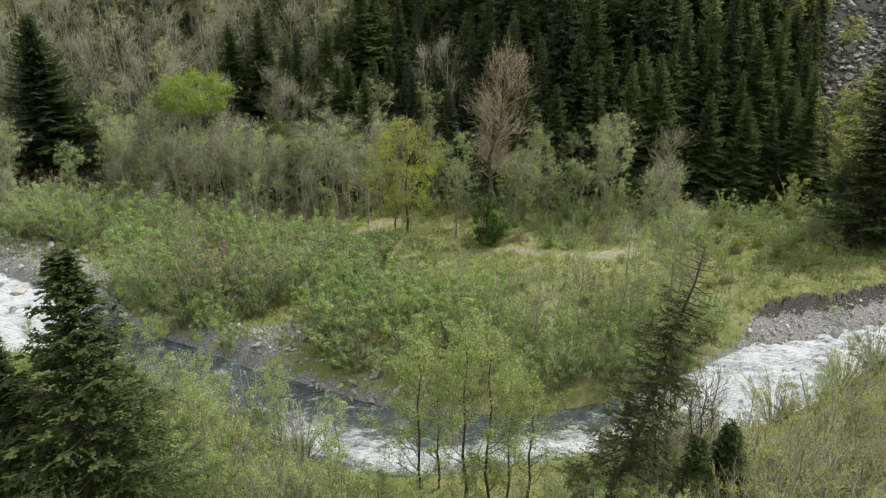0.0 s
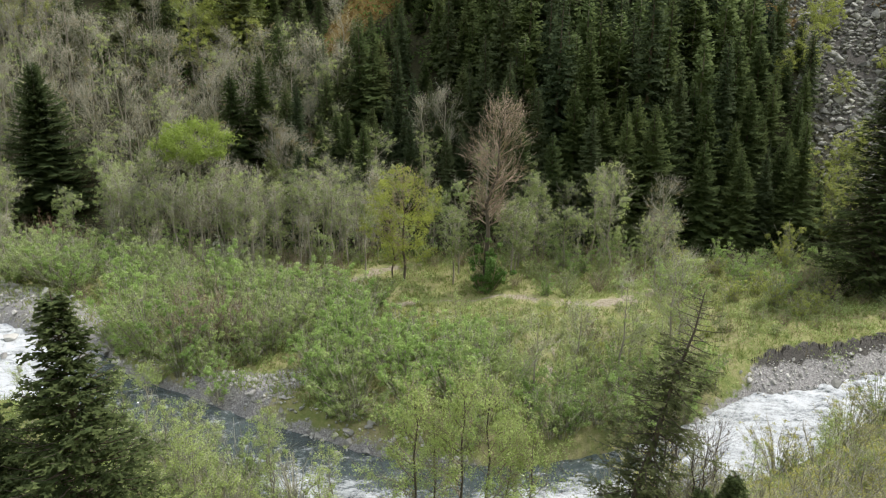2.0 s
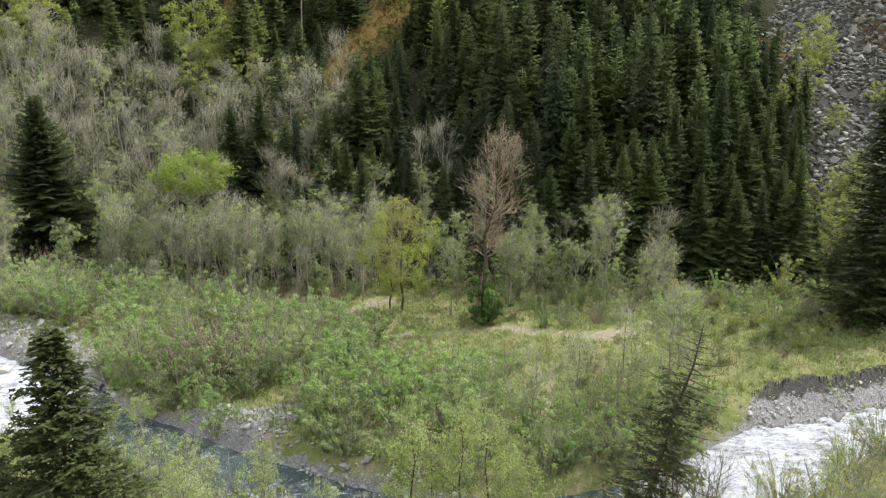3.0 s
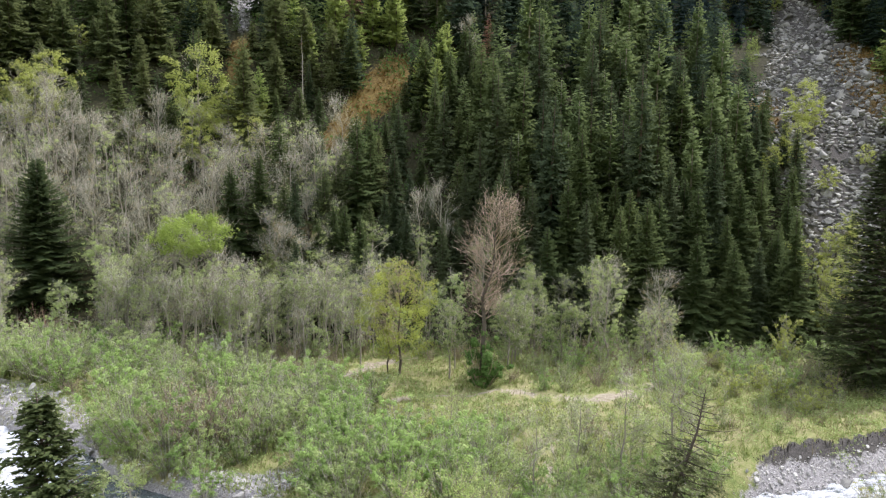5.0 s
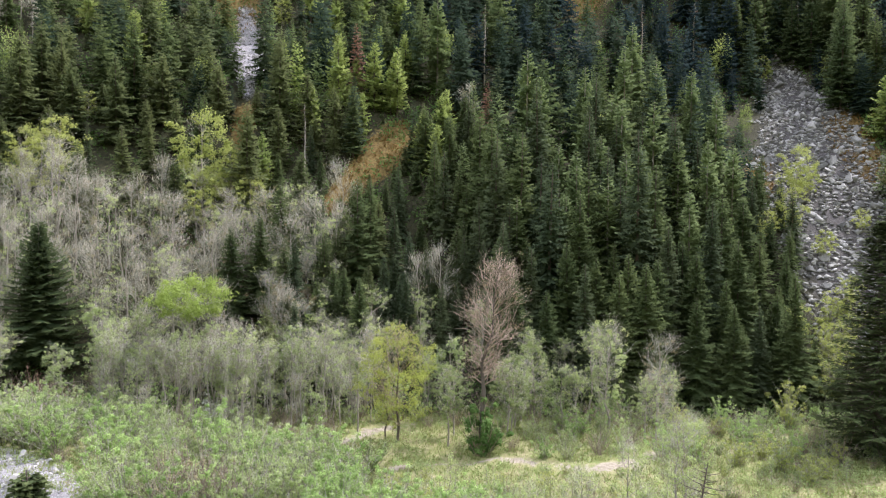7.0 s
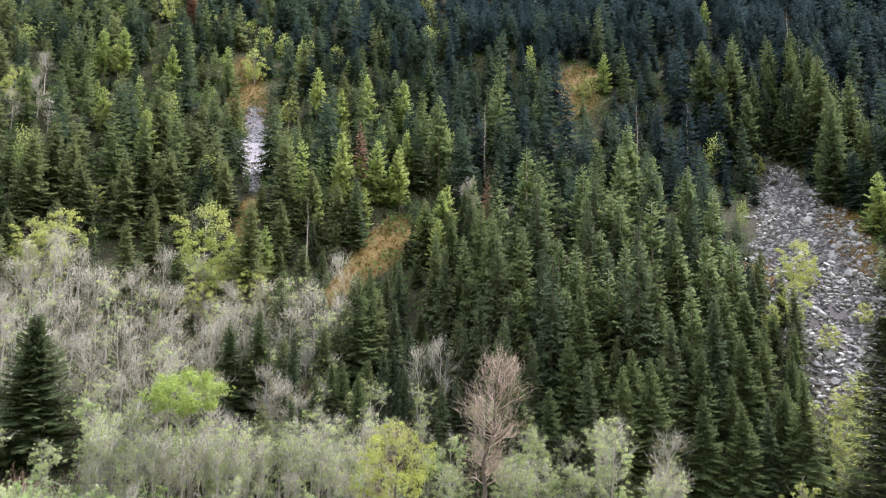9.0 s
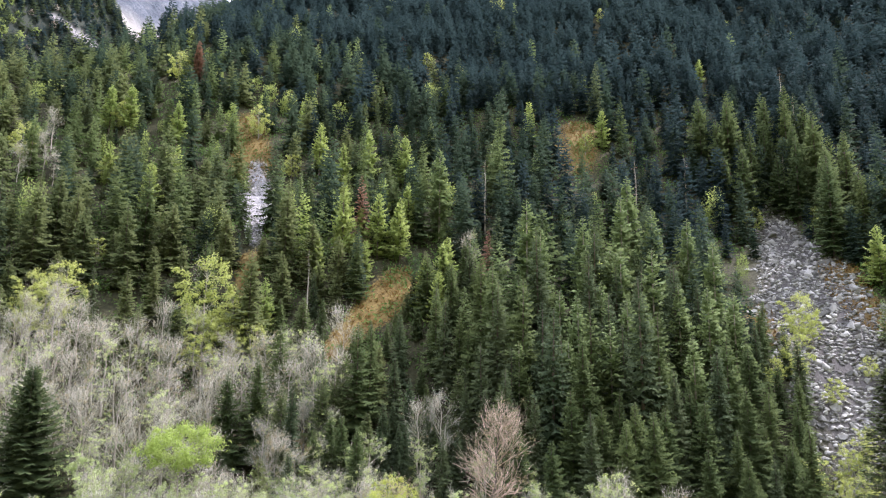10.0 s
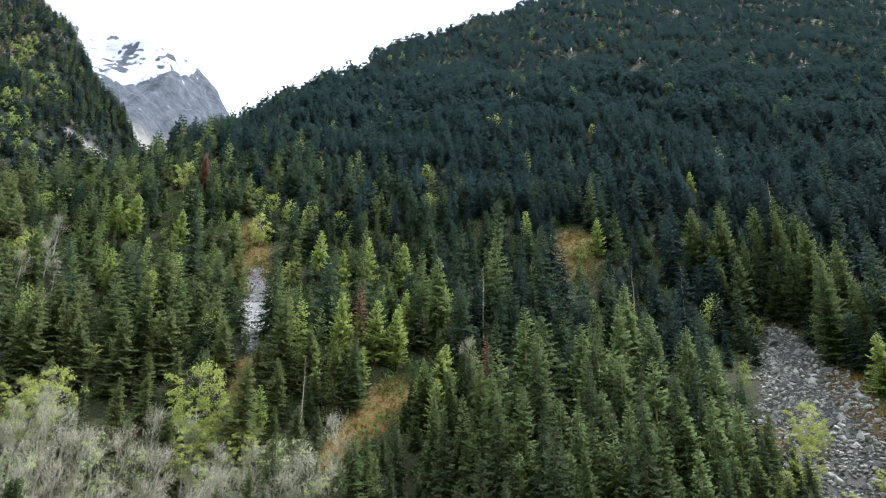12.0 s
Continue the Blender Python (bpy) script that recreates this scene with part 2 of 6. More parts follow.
def peak_material():
    """Bare rock blued by painted haze, with snow above a line set to fit the camera's view."""
    m, n, l = material("snowy_rock")
    n1 = noise_node(n, l, 0.006, 8, 0.65)
    n2 = noise_node(n, l, 0.03, 8, 0.7)
    # haze of distance is mixed into the rock's blue-grey
    rock = ramp(n, [(0.3, (0.045, 0.056, 0.068)), (0.55, (0.092, 0.105, 0.115)), (0.75, (0.165, 0.172, 0.168))])
    l.new(n2.outputs["Fac"], rock.inputs["Fac"])
    snow = attr(n, "snow")
    r = ramp(n, [(0.47, (0, 0, 0)), (0.53, (1, 1, 1))])
    l.new(math_node(n, l, 'ADD', snow.outputs["Fac"], math_node(n, l, 'MULTIPLY', math_node(n, l, 'SUBTRACT', math_node(n, l, 'ADD', math_node(n, l, 'MULTIPLY', n1.outputs["Fac"], 0.6), math_node(n, l, 'MULTIPLY', n2.outputs["Fac"], 0.4)), 0.5), 2.4)), r.inputs["Fac"])
    bare = mix_rgb(n, l, attr(n, "talus").outputs["Fac"], rock.outputs["Color"], (0.26, 0.25, 0.215))
    col = mix_rgb(n, l, r.outputs["Color"], bare, (0.46, 0.475, 0.50))
    b = n.new("ShaderNodeBsdfPrincipled")
    b.inputs["Roughness"].default_value = 0.9
    b.inputs["Specular IOR Level"].default_value = 0.1
    l.new(col, b.inputs["Base Color"])
    bp = n.new("ShaderNodeBump")
    bp.inputs["Strength"].default_value, bp.inputs["Distance"].default_value = 0.8, 25.0
    l.new(n2.outputs["Fac"], bp.inputs["Height"])
    l.new(bp.outputs[0], b.inputs["Normal"])
    o = n.new("ShaderNodeOutputMaterial")
    l.new(b.outputs[0], o.inputs[0])
    return m


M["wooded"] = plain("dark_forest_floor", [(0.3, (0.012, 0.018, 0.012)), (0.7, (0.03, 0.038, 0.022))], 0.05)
wd_n, wd_l = M["wooded"].node_tree.nodes, M["wooded"].node_tree.links
wd_b = [k for k in wd_n if k.type == 'BSDF_PRINCIPLED'][0]
wd_l.new(mix_rgb(wd_n, wd_l, attr(wd_n, "slide").outputs["Fac"], wd_b.inputs["Base Color"].links[0].from_socket, (0.19, 0.185, 0.175)), wd_b.inputs["Base Color"])
M["ground"], M["water"], M["peak"] = ground_material(), water_material(), peak_material()
rng = np.random.default_rng(7)


# ---- mesh helpers ----
def mesh_np(name, verts, faces, mats, attrs=None, smooth=False, face_mat=None):
    """A mesh from arrays: faces is (n, 3) or (n, 4)."""
    verts, faces = np.asarray(verts, np.float32), np.asarray(faces, np.int32)
    k = faces.shape[1]
    me = bpy.data.meshes.new(name)
    me.vertices.add(len(verts))
    me.vertices.foreach_set("co", verts.ravel())
    me.loops.add(faces.size)
    me.loops.foreach_set("vertex_index", faces.ravel())
    me.polygons.add(len(faces))
    me.polygons.foreach_set("loop_start", np.arange(0, faces.size, k, dtype=np.int32))
    if smooth:
        me.polygons.foreach_set("use_smooth", np.ones(len(faces), bool))
    for mt in mats:
        me.materials.append(mt)
    if face_mat is not None:
        me.polygons.foreach_set("material_index", np.asarray(face_mat, np.int32))
    for key, val in (attrs or {}).items():
        a = me.attributes.new(key, 'FLOAT', 'POINT')
        a.data.foreach_set("value", np.asarray(val, np.float32))
    me.update(calc_edges=True)
    return me


class Soup:
    """Triangles gathered for one mesh, with a value 'tip' at each corner."""

    def __init__(self):
        self.v, self.f, self.t, self.n = [], [], [], 0

    def add(self, v, f, tip=None):
        v = np.asarray(v, float).reshape(-1, 3)
        self.v.append(v)
        self.f.append(np.asarray(f, int).reshape(-1, 3) + self.n)
        self.t.append(np.zeros(len(v)) if tip is None else np.broadcast_to(np.asarray(tip, float), (len(v),)))
        self.n += len(v)

    def arrays(self):
        return np.concatenate(self.v), np.concatenate(self.f), np.concatenate(self.t)

    def mesh(self, name, mat):
        v, f, t = self.arrays()
        return mesh_np(name, v, f, [mat], {"tip": t})


def unit(v):
    return v / (np.linalg.norm(v) + 1e-9)


def tube(soup, pts, radii, sides=5):
    pts = np.asarray(pts, float)
    rings = []
    for i, p in enumerate(pts):
        d = unit(pts[min(i + 1, len(pts) - 1)] - pts[max(i - 1, 0)])
        a = unit(np.cross(d, (0.3, 0.9, 0.2)))
        b = np.cross(d, a)
        ang = np.arange(sides) * 2 * np.pi / sides
        rings.append(p + radii[i] * (np.outer(np.cos(ang), a) + np.outer(np.sin(ang), b)))
    f = []
    for i in range(len(pts) - 1):
        for k in range(sides):
            a, b = i * sides + k, i * sides + (k + 1) % sides
            f += [(a, b, b + sides), (a, b + sides, a + sides)]
    soup.add(np.concatenate(rings), f)


def spike(soup, p, q, r):
    """A thin twig: a three-sided cone."""
    d = unit(q - p)
    a = unit(np.cross(d, (0.31, 0.2, 0.93)))
    b = np.cross(d, a)
    soup.add([p + r * a, p + r * (-0.5 * a + 0.87 * b), p + r * (-0.5 * a - 0.87 * b), q], [(0, 1, 3), (1, 2, 3), (2, 0, 3)])


def leaves(soup, centres, size, tip, facing=None):
    """Small leaves, turned at random, or roughly to the side that facing gives."""
    n = len(centres)
    d = rng.normal(size=(n, 3))
    d /= np.linalg.norm(d, axis=1, keepdims=True)
    e = np.cross(d, rng.normal(size=(n, 3)) if facing is None else facing + rng.normal(0, 0.3, (n, 3)))
    e /= np.linalg.norm(e, axis=1, keepdims=True) + 1e-9
    if facing is not None:
        d = np.cross(facing + rng.normal(0, 0.3, (n, 3)), e)
        d /= np.linalg.norm(d, axis=1, keepdims=True) + 1e-9
    s = size * rng.uniform(0.6, 1.3, (n, 1))
    v = np.stack([centres - d * s, centres + d * s * 0.4 + e * s * 0.7, centres + d * s - e * s * 0.35], 1)
    soup.add(v.reshape(-1, 3), np.arange(3 * n).reshape(-1, 3), np.repeat(np.broadcast_to(tip, (n,)), 3))


def clumped(soup, hearts, n_leaf, leaf, spread, tip, height):
    """Leaves gathered into tufts round the hearts, each tuft rounded, with its own shade of green."""
    k = rng.integers(0, len(hearts), n_leaf)
    off = rng.normal(size=(n_leaf, 3))
    off /= np.linalg.norm(off, axis=1, keepdims=True)
    big = rng.uniform(0.6, 1.4, len(hearts))[k][:, None]
    c = hearts[k] + off * (1, 1, 0.75) * spread * big * rng.uniform(0.35, 1.15, (n_leaf, 1))
    c[:, 2] = np.maximum(c[:, 2], 0.06)
    shade = rng.normal(0, 0.28, len(hearts))[k]
    leaves(soup, c, leaf, np.clip(tip * c[:, 2] / height + shade, 0, 1), off + (0, 0, 0.5))


# ---- conifers ----
def conifer(h, r, boughs, segs, droop=0.25, bare=0.06, ragged=0.25, trunk_r=None, thin=1.0, wide=0.40, blunt=0.8, fill=40, bite=0.5, hang=(0.02, 0.4)):
    """A fir or spruce: tapered trunk and drooping boughs, each bough a spine with sprays on both sides."""
    trunk, crown = Soup(), Soup()
    tr = trunk_r or h * 0.012
    bend = rng.normal(0, 0.006 * h, 2)
    zs = np.linspace(0, 1, 6)
    tp = np.stack([bend[0] * zs**2, bend[1] * zs**2, h * zs * 0.985], 1)
    tube(trunk, tp, tr * (1.02 - zs) ** 0.8 + 0.01, 6)
    lop = rng.uniform(0, 6.28)
    for w in range(boughs):
        if rng.uniform() > thin:
            continue
        u = bare + (0.985 - bare) * ((w + rng.uniform(0, 1)) / boughs) ** 0.92
        prof = (1 - u) ** blunt * (0.55 + 0.45 * min(1, (u - bare + 0.06) / 0.14))
        az = w * 2.39996 + rng.uniform(-0.5, 0.5)
        L = r * prof * rng.uniform(1 - ragged, 1 + ragged * 0.7) * (1 + 0.12 * math.cos(az - lop)) + 0.15
        rise = 0.6 * u - droop + rng.uniform(-0.14, 0.14)
        out = np.array([math.cos(az), math.sin(az), 0.0])
        side = np.array([-out[1], out[0], 0.0])
        p0 = np.array([bend[0] * u * u, bend[1] * u * u, h * u])
        ns = max(1, min(segs * 3, int(round(L / bite))))
        s = np.linspace(0.08, 1, ns + 1)
        spine = p0 + np.outer(s * L, out) + np.outer(L * (rise * s - 0.36 * s**1.5 + 0.30 * s**3), (0, 0, 1))
        wid = np.minimum(L * wide, 1.7 * bite + 0.12 * L) * np.sin(np.pi * (0.25 + 0.68 * s)) + 0.05
        V, F, T = [], [], []
        for i in range(ns):
            m0, m1 = spine[i], spine[i + 1]
            fw = m1 - m0
            for sg in (-1, 1):
                tipp = m0 + fw * rng.uniform(0.8, 1.6) + sg * side * wid[i] * rng.uniform(0.6, 1.35) - np.array((0, 0, min(L, 2.2 * bite + 0.3) * rng.uniform(*hang)))
                k = len(V)
                V += [m0 + np.array((0, 0, 0.02 * L)), m1 + fw * 0.45, tipp]
                F.append((k, k + 1, k + 2))
                T += [0.1 * s[i], 0.3 * s[i + 1], 0.25 + 0.75 * s[i + 1] * rng.uniform(0.5, 1)]
        crown.add(V, F, T)
    # inner twigs hanging close to the trunk
    for _ in range(fill):
        u = bare + (0.9 - bare) * rng.uniform() ** 1.3
        az, rr = rng.uniform(0, 6.28), r * (1 - u) ** blunt * rng.uniform(0.2, 0.6)
        c = np.array([math.cos(az) * rr, math.sin(az) * rr, h * u])
        side = np.array([-math.sin(az), math.cos(az), 0]) * min(rr, 2 * bite) * rng.uniform(0.4, 0.8)
        crown.add([c + side, c - side, c - np.array((0, 0, h * rng.uniform(0.02, 0.05)))], [(0, 1, 2)], [0.1, 0.1, 0.2])
    spike(crown, tp[-1] - np.array((0, 0, 0.05 * h)), tp[-1] + np.array((0, 0, 0.02 * h)), 0.05)
    return trunk, crown


# ---- broadleaved trees and shrubs ----
def spikes(soup, p, q, r):
    """Many thin twigs at once, each a three-sided cone."""
    d = q - p
    d /= np.linalg.norm(d, axis=1, keepdims=True) + 1e-9
    a = np.cross(d, (0.31, 0.2, 0.93))
    a /= np.linalg.norm(a, axis=1, keepdims=True) + 1e-9
    c = np.cross(d, a)
    v = np.stack([p + r * a, p + r * (-0.5 * a + 0.87 * c), p + r * (-0.5 * a - 0.87 * c), q], 1)
    k = np.arange(len(p))[:, None] * 4
    soup.add(v.reshape(-1, 3), np.concatenate([k + [0, 1, 3], k + [1, 2, 3], k + [2, 0, 3]]))


def grow(p, d, L, r, depth, wood, ends, spread, up, kids, sides=4):
    """One limb and its branches; ends collects (place, direction) along the twigs."""
    n = 2
    pts = [p]
    dd = d
    for i in range(n):
        dd = unit(dd + rng.normal(0, 0.13, 3) + np.array((0, 0, up)))
        pts.append(pts[-1] + dd * L / n)
    tube(wood, pts, np.linspace(r, r * 0.45, n + 1), sides)
    ends += [(0.5 * (pts[1] + pts[2]), dd), (pts[2], dd)] + ([(pts[1], dd)] if depth == 0 else [])
    if depth == 0:
        return
    for k in range(kids):
        s = rng.uniform(0.3, 1.0)
        q = pts[1] + (pts[2] - pts[1]) * s
        nd = unit(dd + spread * unit(np.cross(dd, rng.normal(size=3))) + np.array((0, 0, 0.1)))
        grow(q, nd, L * rng.uniform(0.5, 0.75), max(r * 0.45, 0.012), depth - 1, wood, ends, spread, up, kids, 3)


def broadleaf(h, r, limbs=16, kids=3, clear=0.3, leaf=0.13, n_leaf=900, spread=0.8, up=0.10, trunk_r=None, lean=0.0, tip=0.4, shape=1.0, scatter=0.22, fuzz=600, fuzz_len=0.6, fuzz_r=0.016, depth=1, high=1.0, tuft=26, dome=None):
    """A tree: stem, limbs, fine twigs, and leaves strewn round the twigs."""
    trunk, wood, crown, ends = Soup(), Soup(), Soup(), []
    tr = trunk_r or 0.009 * h + 0.02
    s = np.linspace(0, 1, 7)
    top = np.array([lean * h, 0, h * 0.93])
    wob = rng.normal(0, 0.012 * h, (7, 3))
    wob[0] = 0
    pts = np.array([0, 0, -0.15]) + np.outer(s, top) + wob
    tube(trunk, pts, tr * (1.05 - s) ** 0.9 + 0.01, 6)
    for i in range(limbs):
        u = clear + (0.97 - clear) * ((i + rng.uniform(0, 1)) / limbs)
        q = np.array([np.interp(u, s, pts[:, j]) for j in range(3)])
        az = rng.uniform(0, 6.28)
        env = math.sin(math.pi * min(1, max(0.06, max(0, (u - clear) / (1 - clear)) ** high * 0.86 + 0.10))) ** shape
        L = r * env * rng.uniform(0.6, 1.05)
        d = unit(np.array([math.cos(az), math.sin(az), 0.35 + 4 * up * u]))
        grow(q, d, max(L * 0.75, 0.25), tr * 0.33 * (1.1 - u) + 0.012, depth, wood, ends, spread, up, kids)
    e = np.array([a for a, _ in ends])
    ed = np.array([a for _, a in ends])
    if fuzz:
        k = rng.integers(0, len(e), fuzz)
        p = e[k] + rng.normal(0, 0.20 * r, (fuzz, 3)) * 0.6
        q = p + (ed[k] + rng.normal(0, 0.45, (fuzz, 3)) + (0, 0, 0.25 + up)) * fuzz_len * rng.uniform(0.4, 1.4, (fuzz, 1))
        spikes(wood, p, q, fuzz_r)
        e = np.concatenate([e, q, 0.5 * (p + q)])
    if n_leaf:
        hearts = e[rng.integers(0, len(e), max(30, n_leaf // tuft))]
        if dome:
            q = rng.normal(size=hearts.shape)
            q *= (rng.uniform(0.35, 1.0, (len(q), 1)) ** 0.5) / np.linalg.norm(q, axis=1, keepdims=True)
            q[:, :2] *= 1 + 0.22 * np.sin(3 * np.arctan2(q[:, 1], q[:, 0]) + 4 * q[:, 2])[:, None]
            hearts = q * (r, r, h * (1 - dome) / 2) + (lean * h * 0.8, 0, h * (1 + dome) / 2)
        clumped(crown, hearts, n_leaf, leaf, 1.5 * scatter * (0.4 + 0.06 * h), tip, h)
    return trunk, wood, crown


def bush(h, r, stems=40, leaf=0.09, n_leaf=3500, arch=1.6, tip=0.5, fuzz=250, low=0.12, stem_r=0.022, scatter=0.15, clumps=85):
    """A many-stemmed shrub that fans out from its foot, leafy almost to the ground."""
    wood, crown = Soup(), Soup()
    P, D = [], []
    for k in range(stems):
        az, o = rng.uniform(0, 6.28), math.sqrt(rng.uniform(0, 1)) * r
        hh = h * (1 - 0.45 * (o / r) ** 2) * rng.uniform(0.7, 1.05)
        s = np.linspace(0, 1, 4)
        f0 = 0.18 * o
        rad = f0 + (o - f0) * s ** arch
        w = rng.normal(0, 0.03 * h, (4, 2)) * s[:, None]
        pts = np.stack([math.cos(az) * rad + w[:, 0], math.sin(az) * rad + w[:, 1], hh * s - 0.1], 1)
        tube(wood, pts, stem_r * (1.1 - s) + 0.006, 3)
        t = rng.uniform(low, 1.0, 60) ** 0.8
        q = np.stack([np.interp(t, s, pts[:, j]) for j in range(3)], 1)
        P.append(q)
        D.append(np.repeat((pts[-1] - pts[-3])[None] / h, 60, 0))
    P, D = np.concatenate(P), np.concatenate(D)
    if fuzz:
        k = rng.integers(0, len(P), fuzz)
        q = P[k] + (D[k] + rng.normal(0, 0.35, (fuzz, 3)) + (0, 0, 0.35)) * 0.13 * h * rng.uniform(0.4, 1.2, (fuzz, 1))
        spikes(wood, P[k], q, 0.011)
        P = np.concatenate([P, q, q])
    clumped(crown, P[rng.integers(0, len(P), clumps)], n_leaf, leaf, 1.5 * scatter, tip, h)
    return wood, crown


def part(name, me, parent, label=""):
    ob = new(name, me)
    ob.parent = parent
    return tagged(ob, label, kind="stuff" if name in ("branchwork", "boughwork", "foliage") else "")


KINDS = {}


def kind_of_tree(key, name, label, category, variants, group=""):
    """variants: lists of (part name, mesh, part label)."""
    KINDS[key] = (name, label, category, variants, group)


def plant(key, x, y, size=1.0, turn=None, lean=(0.0, 0.0), label="", which=None, z=None, stretch=1.0):
    name, lab, cat, variants, group = KINDS[key]
    v = variants[int(rng.integers(len(variants))) if which is None else which]
    ob = tagged(new(name), label or lab, cat, group)
    ob.empty_display_size = 0.2
    zz = float(H(x, y)) - 0.12 if z is None else z
    turn = float(rng.uniform(0, 360)) if turn is None else turn
    ob.matrix_world = pose(x, y, zz, lean[0], lean[1], 0) @ pose(0, 0, 0, 0, 0, turn) @ Matrix.Diagonal((size, size, size * stretch, 1))
    for pn, me, pl in v:
        part(pn, me, ob, pl)
    return ob


# ---- terrain ----
def smooth(a, b, x):
    t = np.clip((x - a) / (b - a), 0, 1)
    return t * t * (3 - 2 * t)


def waves(x, y, seed, size):
    """Soft uneven ground, about -1 to 1."""
    r = np.random.default_rng(seed)
    out = 0.0
    for i in range(7):
        a, ph, k = r.uniform(0, 6.28), r.uniform(0, 6.28), r.uniform(0.6, 1.7) / size
        out = out + np.sin((x * math.cos(a) + y * math.sin(a)) * k * 6.283 + ph + 0.8 * np.sin((x * math.sin(a) - y * math.cos(a)) * k * 4.1 + ph))
    return out / 4.0


FAR_X = [-400, -90, -48, -37, -31, -25, -21, -17, -12, -7.4, -4.6, -0.7, 5.5, 10.2, 15.6, 20.4, 23.5, 27.4, 32.6, 45, 90, 400]
FAR_Y = [70, 62, 58, 53.3, 49.6, 46.9, 42.6, 40.5, 37.4, 35.1, 33.6, 32.1, 32.4, 33.9, 37.1, 40.5, 41.4, 42.6, 44.9, 50.5, 62, 80]
NEAR_X = [-400, -90, -48, -28, -23.4, -15.3, -9.7, -5.6, -2.2, 0.4, 4.6, 9.0, 13.8, 17.1, 20.7, 25.2, 29.5, 45, 90, 400]
NEAR_Y = [56, 48, 42, 39.5, 38, 33.0, 30.1, 27.7, 26.7, 27.1, 28.0, 28.6, 29.8, 31.4, 33.6, 36.8, 40.0, 45, 52, 62]
WATER_Z = -1.5
CREST = np.array([(-900, 60), (-400, 120), (-142, 200), (-122, 237), (-112, 252), (-108, 325), (-104, 392), (-99, 445), (-88, 530), (-80, 635), (-64, 712), (-35, 785), (22, 830), (71, 903), (125, 981), (295, 1350), (900, 2200)], float)


def polyline_distance(x, y, pts):
    """Distance to a line of points, and how far along it (0 to 1)."""
    best, along = np.full(np.shape(x), 1e9), np.zeros(np.shape(x))
    seg = np.linalg.norm(np.diff(pts, axis=0), axis=1)
    acc = np.r_[0, np.cumsum(seg)] / seg.sum()
    for i in range(len(pts) - 1):
        a, b = pts[i], pts[i + 1]
        t = np.clip(((x - a[0]) * (b[0] - a[0]) + (y - a[1]) * (b[1] - a[1])) / (seg[i] ** 2), 0, 1)
        d = np.hypot(x - a[0] - t * (b[0] - a[0]), y - a[1] - t * (b[1] - a[1]))
        along = np.where(d < best, acc[i] + t * (acc[i + 1] - acc[i]), along)
        best = np.minimum(best, d)
    return best, along


def foot(x):
    return 70 + 4 * np.exp(-((x + 30) / 25) ** 2) - 0.05 * np.abs(x)


def face(x):
    """Width of the worn bank's slope."""
    return np.interp(x, (19, 24, 30, 40), (1.6, 2.4, 2.0, 1.6))


def H(x, y):
    x, y = np.asarray(x, float), np.asarray(y, float)
    yf, yn = np.interp(x, FAR_X, FAR_Y), np.interp(x, NEAR_X, NEAR_Y)
    inside = np.minimum(yf - y, y - yn)
    flat = 0.22 * waves(x, y, 3, 14) + 0.08 * waves(x, y, 4, 4)
    # a terrace step across the flood plain, and the worn bank beyond the bend
    flat = flat + 0.5 * smooth(45.5, 47.5, y + 0.6 * waves(x, y, 9, 9)) * smooth(2, 6, x) * (1 - smooth(15, 21, x)) - 0.25
    flat = flat + 0.75 * smooth(19, 23, x) * (1 - smooth(40, 50, x)) * smooth(38, 44, y) * (1 - smooth(50, 60, y))
    steep = smooth(18.5, 23, x) * (1 - smooth(38, 44, x)) * (y > yn + 2)
    wide = 1.6 + 0.2 * steep
    bank = smooth(-wide, 0.7, inside)
    chute = np.clip(-inside / face(x), 0, 1)
    worn = np.where(inside > 0, -1.5 - 0.9 * smooth(0, 1, inside), np.where(-inside < face(x), -1.45 + 1.7 * chute ** 1.1 + 0.12 * waves(x, y, 17, 2.2) * chute, flat))
    z = np.where(steep > 0.5, worn, flat * (1 - bank) + bank * -2.4)
    u = y - foot(x)
    f1, brk = 0.74, 88.0
    hill = np.where(u < 0, 0.0, np.where(u < 10, 0.037 * u * u, 0.37 * 10 + f1 * (u - 10)))
    top = 0.37 * 10 + f1 * (brk - 10)
    hill = np.where(u > brk, top + np.interp(u, (brk, 130, 530, 3000), (0, 39.9, 347.9, 2817.9)), hill)
    hill = hill + smooth(10, 70, u) * (2.2 * waves(x, y, 5, 45) + (2.5 + 0.02 * np.minimum(u, 220)) * waves(x, y, 6, 120))
    d, _ = polyline_distance(x, y, CREST)
    ycrest = np.interp(x, CREST[:, 0], CREST[:, 1])
    beyond = np.where(y > ycrest, d, 0.0)
    hill = np.maximum(hill - 1.7 * beyond, np.minimum(hill, 0.3 * hill))
    back = np.maximum(0, -18 - y)
    return z * (u < 6) + hill + 0.62 * back


def region(x, y, pts, half):
    """1 on a band along pts, falling to 0 at its edge; half: half widths at the points."""
    d, s = polyline_distance(x, y, np.array(pts, float))
    n = np.interp(s, np.linspace(0, 1, len(half)), half)
    return np.clip(1.0 - 0.5 * d / n, 0, 1) * (d < 2 * n)


